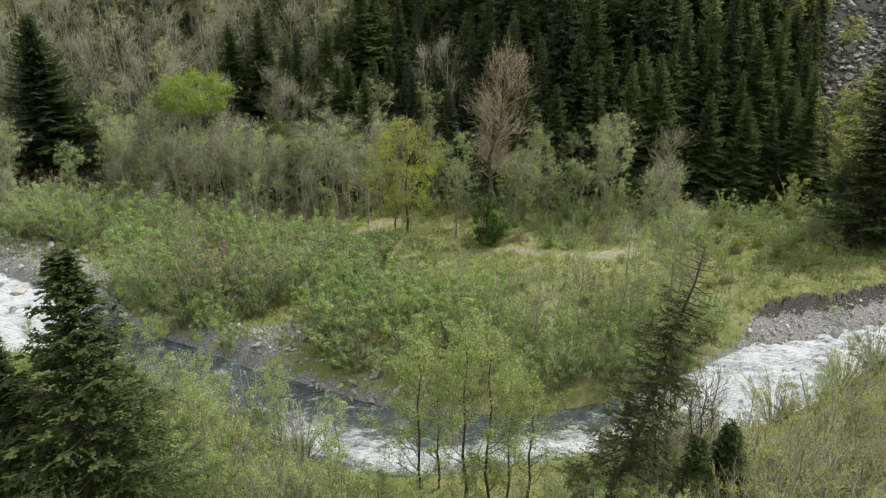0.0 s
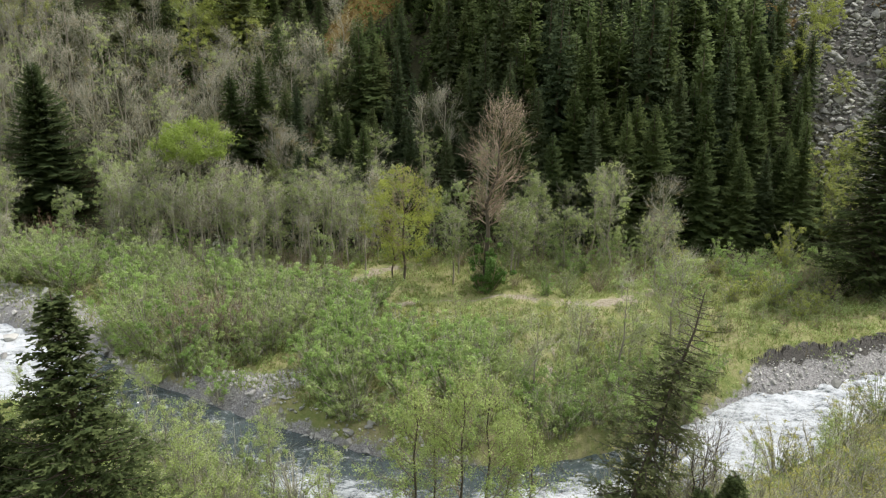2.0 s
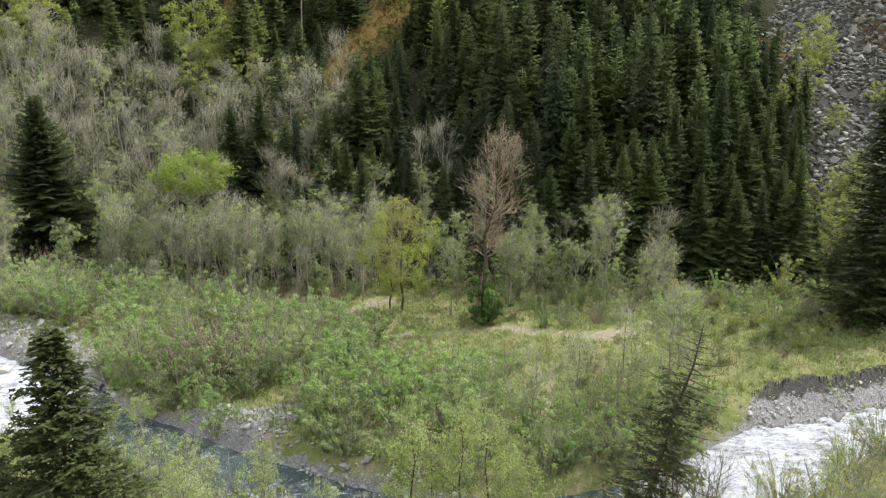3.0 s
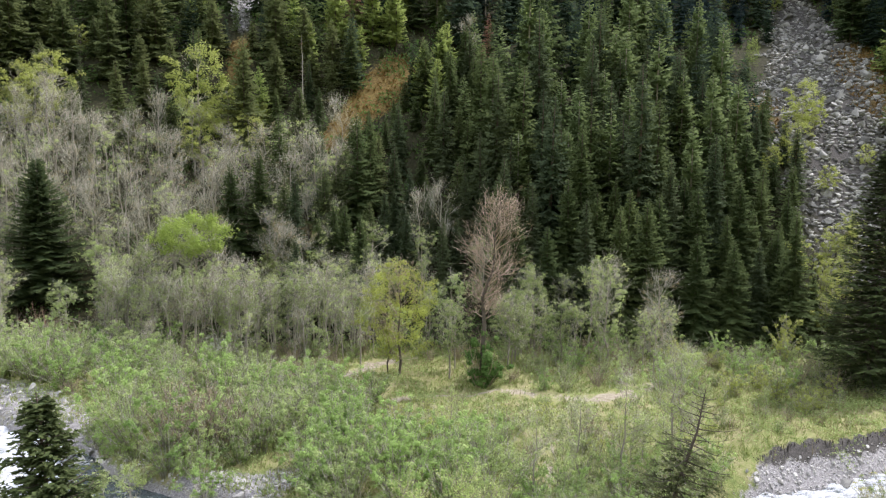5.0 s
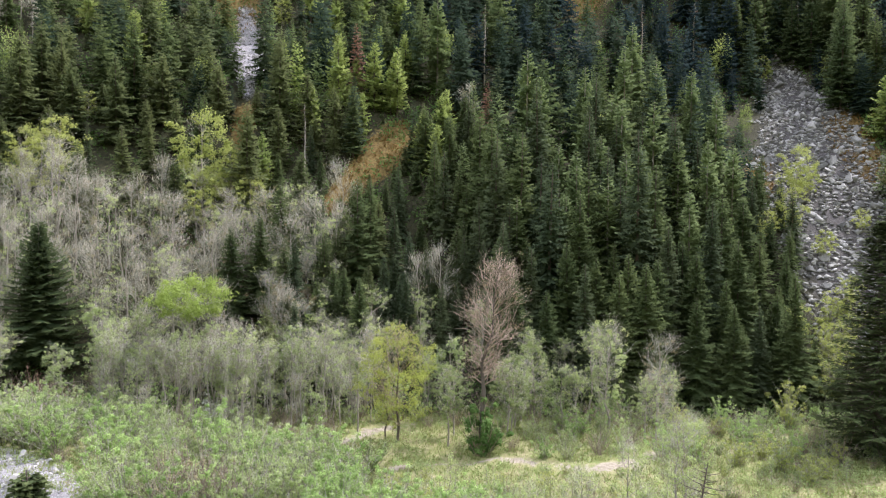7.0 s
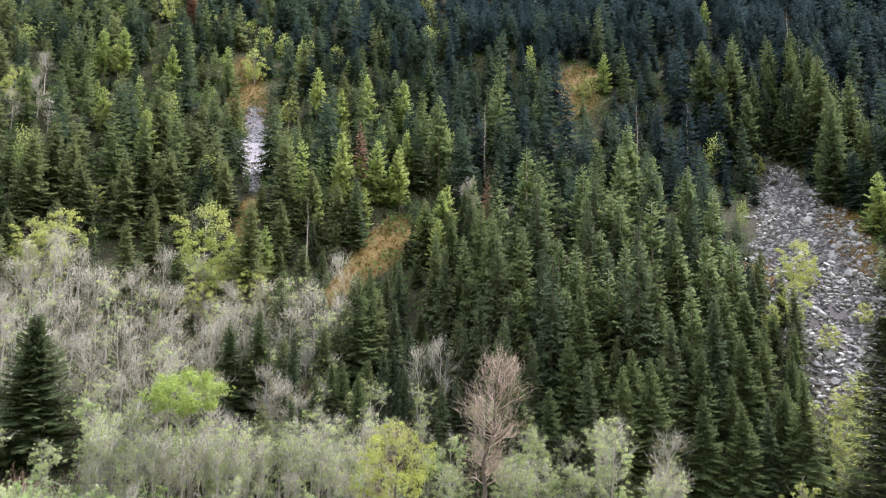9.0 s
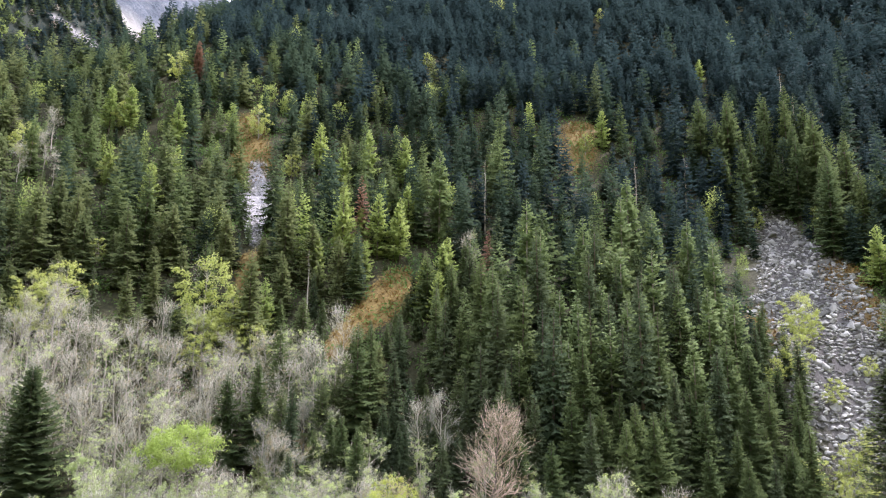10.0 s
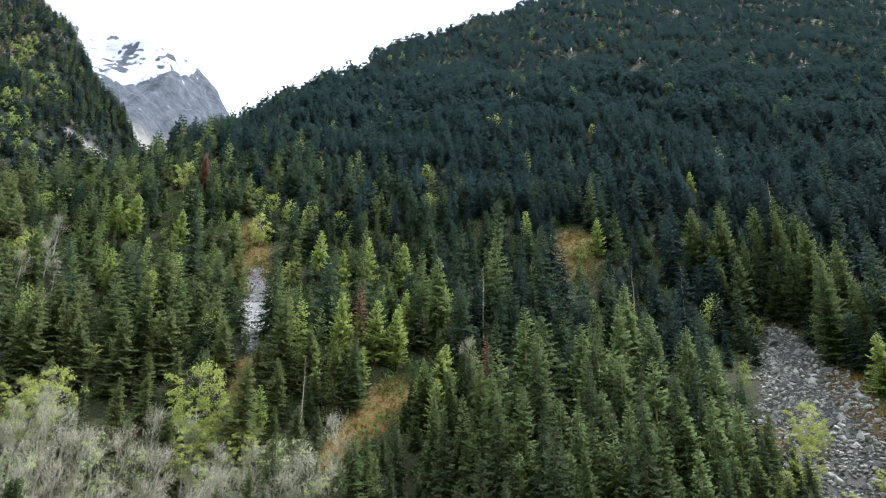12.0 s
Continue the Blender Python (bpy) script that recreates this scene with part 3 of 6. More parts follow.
SCREE = ([(53, 83), (59, 102), (63.5, 116), (69, 132), (74, 148)], [6.0, 7.5, 8.0, 6.0, 2.6])
SCREE_B = ([(-35.5, 129), (-37.5, 137), (-40, 147), (-43.5, 159), (-47, 169)], [1.0, 2.4, 3.8, 4.0, 2.2])
SPIT = ([(-15.5, 41.0), (-12.5, 39.4), (-10.3, 39.6), (-8.2, 41.6)], [0.9, 1.7, 1.6, 0.7])
STONY = ([(-46, 60), (-38, 56.3), (-32, 53.6), (-27.5, 50.3), (-24.3, 47.2)], [2.6, 2.6, 2.2, 1.5, 0.8])
CLEARINGS = [([(-17, 106), (-12, 113), (-6, 121)], [1.5, 3.3, 4.3]), ([(34, 168), (39, 178)], [5, 5]), ([(-48, 168), (-55, 188)], [5, 3.5]),
             ([(51, 106), (54, 114)], [1.4, 2.0]), ([(68, 108), (72, 122)], [3, 3]), ([(-16, 84), (-17, 90)], [2.0, 2.0]),
             ([(-34, 118), (-34.5, 125)], [1.6, 2.2])]
PATHS = [([(-4, 54), (-1.2, 55.5), (2.3, 56.2), (5.7, 55.8), (8.9, 54.4), (13, 53.3), (15.5, 54), (18.2, 57), (19.2, 58.6)], [0.35, 0.45, 0.45, 0.5, 0.65, 0.9, 1.2, 0.8, 0.5]),
         ([(-8, 61.5), (-5.4, 65), (-2.4, 67)], [0.7, 1.2, 0.7]), ([(8.5, 47.1), (7.3, 42.1), (6.7, 37.9), (5.7, 34.4)], [0.15, 0.25, 0.32, 0.4]),
         ([(38, 60), (46, 58)], [0.6, 0.6])]


def spaced(edges):
    """Grid lines from (from, to, step) stretches."""
    out = []
    for a, b, s in edges:
        out += list(np.arange(a, b, s))
    return np.array(out)


gx = spaced([(-3000, -700, 230), (-700, -160, 14), (-160, -48, 4), (-48, 44, 0.7), (44, 160, 4), (160, 760, 14), (760, 3001, 224)])
gy = spaced([(-1500, -60, 80), (-60, 20, 3), (20, 72, 0.6), (72, 130, 2.0), (130, 300, 5), (300, 1000, 16), (1000, 3100, 140)])
X, Y = np.meshgrid(gx, gy)
Z = H(X, Y)
nx, ny = len(gx), len(gy)
idx = np.arange(nx * ny).reshape(ny, nx)
quads = np.stack([idx[:-1, :-1], idx[:-1, 1:], idx[1:, 1:], idx[1:, :-1]], -1).reshape(-1, 4)
yf, yn = np.interp(X, FAR_X, FAR_Y), np.interp(X, NEAR_X, NEAR_Y)
inside = np.minimum(yf - Y, Y - yn)
sandy = np.max([region(X, Y, p, h) for p, h in PATHS], axis=0) * np.clip(0.72 + 0.35 * waves(X, Y, 19, 3.5), 0.3, 1.1)
gravelly = np.clip(1.0 - np.abs(np.maximum(-inside, 0)) / 1.5, 0, 1) * (Y > (yf + yn) / 2) * 0.85 + (inside > -0.3) * 0.6
gravelly = np.maximum(gravelly, (np.clip(1.35 - np.maximum(-inside, 0) / face(X), 0, 1)) * smooth(18.5, 22, X) * (1 - smooth(38, 44, X)) * (Y > yf - 1))
gravelly = gravelly * np.maximum(1 - smooth(1, 4, X), smooth(14, 17, X)) + (inside > 0) * 0.7
gravelly = np.max([gravelly, 0.8 * region(X, Y, *SCREE_B), region(X, Y, *SPIT), region(X, Y, *STONY)], axis=0)
# dark band along the bank top: bare earth with the overhang's shadow painted in
soil_shade = ((-inside > face(X) - 0.8) & (-inside < face(X) + 0.3)) * smooth(20, 22.5, X) * (1 - smooth(40, 46, X)) * (Y > yf)
# the scree's ground is darkened as shade between the boulders
soil_shade = np.maximum(soil_shade, region(X, Y, *SCREE))
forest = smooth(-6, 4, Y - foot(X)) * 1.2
bracken = np.max([region(X, Y, p, h) for p, h in CLEARINGS], axis=0)
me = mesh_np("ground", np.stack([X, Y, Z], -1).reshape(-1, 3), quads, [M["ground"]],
             {"sand": sandy.ravel(), "gravel": np.clip(gravelly, 0, 1).ravel(), "forest": forest.ravel(), "bracken": bracken.ravel(), "soil_shade": soil_shade.ravel() * 0.85}, smooth=True)
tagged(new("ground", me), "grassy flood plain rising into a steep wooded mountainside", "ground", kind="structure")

# ---- river ----
wx = spaced([(-400, -60, 8), (-60, 60, 0.3), (60, 400, 8)])
ws = np.linspace(-0.04, 1.04, 44)
WX, WS = np.meshgrid(wx, ws)
wyf, wyn = np.interp(WX, FAR_X, FAR_Y), np.interp(WX, NEAR_X, NEAR_Y)
WY = wyn + WS * (wyf - wyn)
rough = smooth(8, 16, WX) * 0.62 + (1 - smooth(-29, -22, WX)) * 0.75 + 0.30
rough = rough + 0.62 * np.exp(-((WS - 0.32) / 0.25) ** 2) * (1 - smooth(8, 14, WX)) * smooth(-12, -6, WX)
WZ = WATER_Z + (0.05 + 0.09 * rough) * waves(WX * 1.0, WY * 1.4, 12, 2.4) + 0.035 * waves(WX, WY, 13, 0.9)
widx = np.arange(WX.size).reshape(WX.shape)
wq = np.stack([widx[:-1, :-1], widx[:-1, 1:], widx[1:, 1:], widx[1:, :-1]], -1).reshape(-1, 4)
me = mesh_np("river", np.stack([WX, WY, WZ], -1).reshape(-1, 3), wq, [M["water"]], {"foam": np.clip(rough, 0, 1).ravel()}, smooth=True)
tagged(new("water_river", me), "fast grey-green mountain river breaking into white water", "river", kind="structure")


# ---- far mountains ----
def mountain(name, x0, x1, y0, y1, nxx, nyy, top, label, mat, attrs=None):
    mx, my = np.meshgrid(np.linspace(x0, x1, nxx), np.linspace(y0, y1, nyy))
    mz = top(mx, my)
    ii = np.arange(mx.size).reshape(mx.shape)
    q = np.stack([ii[:-1, :-1], ii[:-1, 1:], ii[1:, 1:], ii[1:, :-1]], -1).reshape(-1, 4)
    at = {k: np.clip(fn(mx, my, mz), 0, 1).ravel() for k, fn in (attrs or {}).items()}
    ob = new(name, mesh_np(name, np.stack([mx, my, mz], -1).reshape(-1, 3), q, [mat], at, smooth=False))
    return tagged(ob, label, "mountain", kind="structure")


def craggy(x, y, size, seed):
    out, a = 0.0, 1.0
    for k in range(5):
        out = out + a * np.abs(waves(x, y, seed + k, size)) * 1.2
        a, size = a * 0.5, size * 0.5
    return out


def peak_height(x, y):
    # ridge falling to the right, with a shoulder
    rx = np.interp(x, [-2600, -1720, -1575, -1423, -1260, -1208, -1179, -1152, -1117, -1062, -953, -848, -200], [1800, 2010, 2000, 1955, 1912, 1880, 1904, 1852, 1872, 1797, 1632, 1470, 800])
    return rx - 0.95 * np.abs(y - 2700) + 60 * (craggy(x, y, 500, 40) - 1.4)


mountain("backdrop_peak", -3000, 0, 1500, 3200, 170, 100, peak_height, "rugged grey mountain peak with patches of snow", M["peak"],
         {"snow": lambda x, y, z: 0.02 + 0.60 * smooth(-50, 60, z - np.interp(x, [-1750, -1590, -1208, -1121, -1080], [1600, 1570, 1400, 1640, 1950])) + 0.46 * waves(x + 0.6 * z, z * 3.2, 77, 120),
          "talus": lambda x, y, z: 1 - smooth(1090, 1200, z + 30 * waves(x, y, 78, 200))})


SLIDE = ([(-484, 788), (-460, 809), (-452, 850)], [2.5, 4.5, 7])


def spur_height(x, y):
    # wooded shoulder across the side valley
    edge = -0.487 * y
    return np.maximum((edge - x) * 1.41 + 470 + 22 * waves(x, y, 61, 160) - 1.6 * np.maximum(0, 900 - y) - 0.2 * np.maximum(0, y - 900), -30)


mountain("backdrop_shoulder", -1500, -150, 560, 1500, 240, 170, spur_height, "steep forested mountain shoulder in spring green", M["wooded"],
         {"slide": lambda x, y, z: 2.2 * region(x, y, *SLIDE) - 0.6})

# ---- kinds of plants ----
def conifer_kind(key, name, label, mat, bark, variants, category="conifer", group=""):
    out = []
    for a in variants:
        tr, cr_ = conifer(**a)
        out.append([("trunk", tr.mesh("trunk", M[bark]), ""), ("crown", cr_.mesh("crown", M[mat]), "")])
    kind_of_tree(key, name, label, category, out, group)


def leaf_kind(key, name, label, mat, bark, twig, variants, category="tree", group=""):
    out = []
    for a in variants:
        tr, wd, cr_ = broadleaf(**a)
        v = [("trunk", tr.mesh("trunk", M[bark]), ""), ("branchwork", wd.mesh("branchwork", M[twig]), "")]
        if cr_.n:
            v.append(("foliage", cr_.mesh("foliage", M[mat]), ""))
        out.append(v)
    kind_of_tree(key, name, label, category, out, group)


def bush_kind(key, name, label, mat, twig, variants, group=""):
    out = []
    for a in variants:
        wd, cr_ = bush(**a)
        out.append([("branchwork", wd.mesh("branchwork", M[twig]), ""), ("foliage", cr_.mesh("foliage", M[mat]), "")])
    kind_of_tree(key, name, label, "shrub", out, group)


MID = dict(segs=4, bite=0.42, wide=0.30, fill=70)
conifer_kind("fir", "fir_tree", "tall dark green fir standing in the hillside forest", "fir", "bark",
             [dict(h=20, r=4.6, boughs=230, ragged=0.40, blunt=0.95, **MID), dict(h=22, r=4.2, boughs=240, droop=0.3, ragged=0.42, blunt=0.92, **MID), dict(h=18, r=4.8, boughs=230, bare=0.03, ragged=0.4, blunt=0.98, **MID),
              dict(h=23, r=4.7, boughs=240, bare=0.10, ragged=0.55, blunt=0.9, **MID), dict(h=16, r=4.2, boughs=220, blunt=0.8, ragged=0.5, **MID)], group="hillside conifers")
conifer_kind("olive_fir", "fir_tree", "olive-green fir standing in the mixed hillside forest", "olive_fir", "bark",
             [dict(h=19, r=4.4, boughs=230, ragged=0.5, blunt=0.9, **MID), dict(h=16, r=4.0, boughs=220, blunt=0.8, ragged=0.5, **MID)], group="hillside conifers")
conifer_kind("spruce", "spruce_tree", "slender dark spruce with drooping boughs on the slope", "spruce", "bark",
             [dict(h=22, r=3.7, boughs=230, droop=0.42, ragged=0.4, blunt=0.92, **MID), dict(h=20, r=3.4, boughs=230, droop=0.38, ragged=0.5, blunt=0.9, **MID), dict(h=24, r=3.9, boughs=240, droop=0.35, bare=0.1, ragged=0.45, blunt=0.92, **MID)],
             group="hillside conifers")
FINE = dict(segs=6, bite=0.26, wide=0.24, fill=180)
conifer_kind("front_fir", "fir_tree", "tall dark fir at the foot of the forested slope", "fir", "bark",
             [dict(h=20, r=4.6, boughs=360, ragged=0.45, blunt=0.95, **FINE), dict(h=22, r=4.2, boughs=380, droop=0.32, ragged=0.5, blunt=0.92, **FINE), dict(h=17, r=4.5, boughs=340, bare=0.03, ragged=0.45, blunt=0.95, **FINE)], group="hillside conifers")
conifer_kind("front_spruce", "spruce_tree", "dark spruce with hanging boughs at the foot of the slope", "spruce", "bark",
             [dict(h=21, r=3.7, boughs=360, droop=0.42, ragged=0.5, blunt=0.92, **FINE), dict(h=23, r=3.8, boughs=380, droop=0.36, ragged=0.55, bare=0.08, blunt=0.9, **FINE)], group="hillside conifers")
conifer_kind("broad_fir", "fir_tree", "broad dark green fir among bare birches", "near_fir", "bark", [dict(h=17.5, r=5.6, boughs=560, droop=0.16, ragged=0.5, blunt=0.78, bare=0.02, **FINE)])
conifer_kind("larch", "larch_tree", "young larch in bright yellow-green spring needles", "larch", "bark",
             [dict(h=11, r=2.5, boughs=190, segs=5, droop=0.02, ragged=0.7, blunt=0.78, bite=0.36, wide=0.3, thin=0.85), dict(h=13, r=2.5, boughs=210, segs=5, droop=0.06, ragged=0.7, bare=0.15, blunt=0.8, bite=0.36, wide=0.3, thin=0.85)], "conifer", "spring larches")
conifer_kind("red_fir", "fir_tree", "dead fir with rust-red needles among green ones", "brown_fir", "bark", [dict(h=19, r=3.4, boughs=220, segs=4, ragged=0.4)])
conifer_kind("pale_larch", "larch_tree", "pale green larch just coming into needle", "dull_larch", "grey_bark",
             [dict(h=18, r=3.0, boughs=230, segs=4, droop=0.12, ragged=0.5, thin=0.85)], "conifer", "spring larches")


def close_conifer(h, r, boughs, twigs, droop=0.15, bare=0.05, ragged=0.4, blunt=0.75, trunk_r=0.16, keep=lambda u: 1.0, dead_top=0.0, needle=0.16, row=5):
    """A conifer seen from near by: boughs with side twigs, each twig lined with needle sprays."""
    trunk, boughwork, crown = Soup(), Soup(), Soup()
    zs = np.linspace(0, 1, 9)
    wob = rng.normal(0, 0.006 * h, (9, 2)) * zs[:, None]
    tp = np.stack([wob[:, 0], wob[:, 1], h * zs], 1)
    tube(trunk, tp, trunk_r * (1.02 - zs) ** 0.85 + 0.008, 8)
    for w in range(boughs):
        u = bare + (0.985 - bare) * (w + rng.uniform()) / boughs
        L = r * ((1 - u) ** blunt * (0.6 + 0.4 * min(1, (u - bare) / 0.2 + 0.2))) * rng.uniform(1 - ragged, 1 + ragged * 0.6) + 0.15
        az = w * 2.39996 + rng.uniform(-0.5, 0.5)
        out, side = np.array([math.cos(az), math.sin(az), 0.0]), np.array([-math.sin(az), math.cos(az), 0.0])
        rise = 0.65 * u - droop + rng.uniform(-0.15, 0.15)
        s = np.linspace(0, 1, 5)
        p0 = np.array([np.interp(u, zs, tp[:, 0]), np.interp(u, zs, tp[:, 1]), h * u])
        spine = p0 + np.outer(s * L, out) + np.outer(L * (rise * s - 0.32 * s**1.5 + 0.28 * s**3), (0, 0, 1))
        tube(boughwork, spine, 0.022 * (1.1 - s) * (0.5 + L / 3) + 0.004, 3)
        if rng.uniform() > keep(u) or u > 1 - dead_top:
            k = 5
            q = spine[rng.integers(1, 5, k)]
            spikes(boughwork, q, q + rng.normal(0, 0.14 * L, (k, 3)) + out * 0.1 * L, 0.008)
            continue
        n = max(4, int(twigs * (0.35 + 0.65 * L / r)))
        t = rng.uniform(0.15, 1.0, n)
        a = np.stack([np.interp(t, s, spine[:, j]) for j in range(3)], 1)
        sg = np.where(np.arange(n) % 2, 1.0, -1.0)[:, None]
        d = out * rng.uniform(0.5, 0.9, (n, 1)) + side * sg * rng.uniform(0.4, 0.9, (n, 1)) + np.array((0, 0, -0.12)) + rng.normal(0, 0.12, (n, 3))
        tl = (0.34 * L * np.sin(np.pi * (0.2 + 0.7 * t)) + 0.10)[:, None] * rng.uniform(0.6, 1.2, (n, 1))
        m = row
        f = (np.arange(m) + 0.5) / m
        c = (a[:, None] + d[:, None] * tl[:, None] * f[None, :, None]).reshape(-1, 3)
        dd = np.repeat(d, m, 0)
        dd /= np.linalg.norm(dd, axis=1, keepdims=True)
        x = np.cross(dd, (0, 0, 1)) * np.tile(np.resize([1, -1, 1, -1, 0.2], m), n)[:, None]
        nl = needle * rng.uniform(0.6, 1.3, (len(c), 1))
        v = np.stack([c - dd * nl * 0.6, c + dd * nl * 0.7 - x * nl * 0.12, c + dd * nl * 0.5 + x * nl * 0.75 + rng.normal(0, 0.03, (len(c), 3))], 1)
        tip = np.clip(np.repeat(t, m) * 0.5 + np.tile(f, n) * 0.5 - 0.15 + rng.normal(0, 0.1, len(c)), 0, 1)
        crown.add(v.reshape(-1, 3), np.arange(3 * len(c)).reshape(-1, 3), np.repeat(tip, 3))
    return trunk, boughwork, crown


def close_kind(key, name, label, mat, bark, **a):
    tr, bw, cr_ = close_conifer(**a)
    kind_of_tree(key, name, label, "conifer", [[("trunk", tr.mesh("trunk", M[bark]), ""), ("boughwork", bw.mesh("boughwork", M[bark]), ""), ("crown", cr_.mesh("crown", M[mat]), "")]])


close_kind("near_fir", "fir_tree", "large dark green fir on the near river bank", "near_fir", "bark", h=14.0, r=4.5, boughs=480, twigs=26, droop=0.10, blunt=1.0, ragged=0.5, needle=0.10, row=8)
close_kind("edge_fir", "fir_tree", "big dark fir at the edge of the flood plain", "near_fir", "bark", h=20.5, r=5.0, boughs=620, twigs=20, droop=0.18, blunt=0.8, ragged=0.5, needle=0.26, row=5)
close_kind("snag", "spruce_tree", "thin leaning spruce with a dead brown top beside the river", "thin_spruce", "dark_bark", h=12.0, r=2.4, boughs=225, twigs=22, droop=0.34, ragged=0.85, blunt=0.6,
           keep=lambda u: 0.4 if u < 0.25 else 0.78, dead_top=0.16, trunk_r=0.16, needle=0.10, row=7)
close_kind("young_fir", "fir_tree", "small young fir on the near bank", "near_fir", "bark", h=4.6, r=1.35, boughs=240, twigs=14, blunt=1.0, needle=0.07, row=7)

TWIGGY = dict(fuzz=430, fuzz_r=0.017, leaf=0.07, depth=1, kids=4)
leaf_kind("bare", "bare_birch", "leafless grey birch with fine pale twigs", "bud", "grey_bark", "twig",
          [dict(h=11, r=2.9, limbs=18, clear=0.34, n_leaf=380, up=0.14, spread=0.75, fuzz_len=0.85, **TWIGGY), dict(h=12, r=2.6, limbs=18, clear=0.38, n_leaf=300, up=0.16, spread=0.7, fuzz_len=0.9, **TWIGGY),
           dict(h=10, r=3.1, limbs=18, clear=0.28, n_leaf=600, up=0.12, spread=0.85, fuzz_len=0.8, **TWIGGY), dict(h=9, r=2.7, limbs=16, clear=0.22, n_leaf=900, up=0.12, spread=0.85, fuzz_len=0.75, **TWIGGY)], group="bare birches")
leaf_kind("pole", "pole_birch", "slender pale birch pole with a thin crown", "grey_leaf", "grey_bark", "twig",
          [dict(h=9, r=1.3, limbs=12, clear=0.5, n_leaf=260, leaf=0.08, up=0.2, spread=0.6, fuzz=120, fuzz_r=0.014, fuzz_len=0.6, trunk_r=0.075), dict(h=8, r=1.4, limbs=12, clear=0.45, n_leaf=500, leaf=0.08, up=0.2, spread=0.6, fuzz=120, fuzz_r=0.014, fuzz_len=0.6, trunk_r=0.07)], group="pole birches")
leaf_kind("budding", "budding_tree", "slim tree with thin new grey-green leaves", "grey_leaf", "grey_bark", "twig",
          [dict(h=10, r=2.4, limbs=18, clear=0.25, n_leaf=2300, leaf=0.10, fuzz=300), dict(h=11, r=2.2, limbs=18, clear=0.3, n_leaf=2000, leaf=0.10, up=0.15, fuzz=300), dict(h=8, r=2.3, limbs=16, clear=0.2, n_leaf=2300, leaf=0.10, fuzz=450)],
          group="budding trees")
leaf_kind("green", "leafy_tree", "slim broadleaved tree in fresh green leaf", "willow", "grey_bark", "twig",
          [dict(h=9, r=2.2, limbs=18, clear=0.18, n_leaf=3000, leaf=0.10, fuzz=350), dict(h=7, r=2.1, limbs=16, clear=0.12, n_leaf=2800, leaf=0.10, fuzz=300)], group="leafy trees")
leaf_kind("bright", "leafy_tree", "round tree in bright new yellow-green leaf", "fresh", "grey_bark", "twig",
          [dict(h=13.2, r=3.7, limbs=44, clear=0.60, n_leaf=9000, leaf=0.12, scatter=0.40, fuzz=200, tuft=75, dome=0.68, up=0.02, shape=0.45, kids=4)])
leaf_kind("slope_leafy", "leafy_tree", "leafy tree in yellow-green spring leaf among the conifers", "spring", "grey_bark", "twig",
          [dict(h=12.0, r=3.8, limbs=30, clear=0.10, n_leaf=4600, leaf=0.16, scatter=0.40, tuft=50, dome=0.16, fuzz=150, up=0.08, kids=3), dict(h=10.5, r=3.7, limbs=30, clear=0.10, n_leaf=4300, leaf=0.16, scatter=0.40, tuft=50, dome=0.12, fuzz=150, up=0.05, kids=3)], group="leafy trees")
leaf_kind("thin_green", "budding_birch", "slim grey birch with a thin veil of new leaves", "sapling_leaf", "grey_bark", "twig",
          [dict(h=11, r=2.4, limbs=16, clear=0.32, n_leaf=1300, leaf=0.075, up=0.14, spread=0.7, fuzz=420, fuzz_r=0.012, fuzz_len=0.85), dict(h=10, r=2.5, limbs=16, clear=0.28, n_leaf=1500, leaf=0.075, up=0.12, spread=0.75, fuzz=400, fuzz_r=0.012, fuzz_len=0.85)], group="budding birches")
leaf_kind("yellow", "aspen_tree", "small tree in thin yellow-green spring leaf", "yellow", "dark_bark", "brown_twig",
          [dict(h=10.5, r=3.2, limbs=40, clear=0.16, n_leaf=11500, leaf=0.078, fuzz=600, scatter=0.30, tuft=40, dome=0.14, fuzz_r=0.01, up=0.14), dict(h=8, r=2.0, limbs=20, clear=0.2, n_leaf=1300, leaf=0.08, fuzz=400, fuzz_r=0.01)])
leaf_kind("dead", "dead_tree", "tall bare reddish-brown poplar with upright twigs", "bud", "dark_bark", "brown_twig",
          [dict(h=17.8, r=3.2, limbs=50, clear=0.36, n_leaf=1300, leaf=0.06, up=0.10, spread=0.8, trunk_r=0.24, lean=0.07, fuzz=1300, fuzz_len=0.8, fuzz_r=0.016, shape=0.75, high=1.1, kids=4)])
bush_kind("willow", "willow_shrub", "bushy willow shrub in pale green new leaf", "willow", "twig",
          [dict(h=4.6, r=2.7, stems=26, n_leaf=3100, leaf=0.066, fuzz=230), dict(h=3.8, r=2.8, stems=26, n_leaf=3100, leaf=0.066, fuzz=230), dict(h=5.4, r=2.6, stems=26, n_leaf=3200, leaf=0.066, fuzz=230), dict(h=3.0, r=2.2, stems=26, n_leaf=2600, leaf=0.064, fuzz=230)], "willow shrubs")
bush_kind("fresh_willow", "willow_shrub", "tall willow shrub in fresh bright green leaf", "fresh_willow", "twig",
          [dict(h=5.0, r=2.6, stems=26, n_leaf=3700, leaf=0.068, fuzz=230), dict(h=4.2, r=2.4, stems=26, n_leaf=3500, leaf=0.068, fuzz=230)], "willow shrubs")
bush_kind("grey_shrub", "sallow_shrub", "loose shrub with grey-green and silvery new leaves", "grey_leaf", "twig",
          [dict(h=4.4, r=2.2, stems=30, n_leaf=1400, leaf=0.08, fuzz=200), dict(h=3.2, r=1.9, stems=24, n_leaf=1300, leaf=0.08, fuzz=180)], "sallow shrubs")
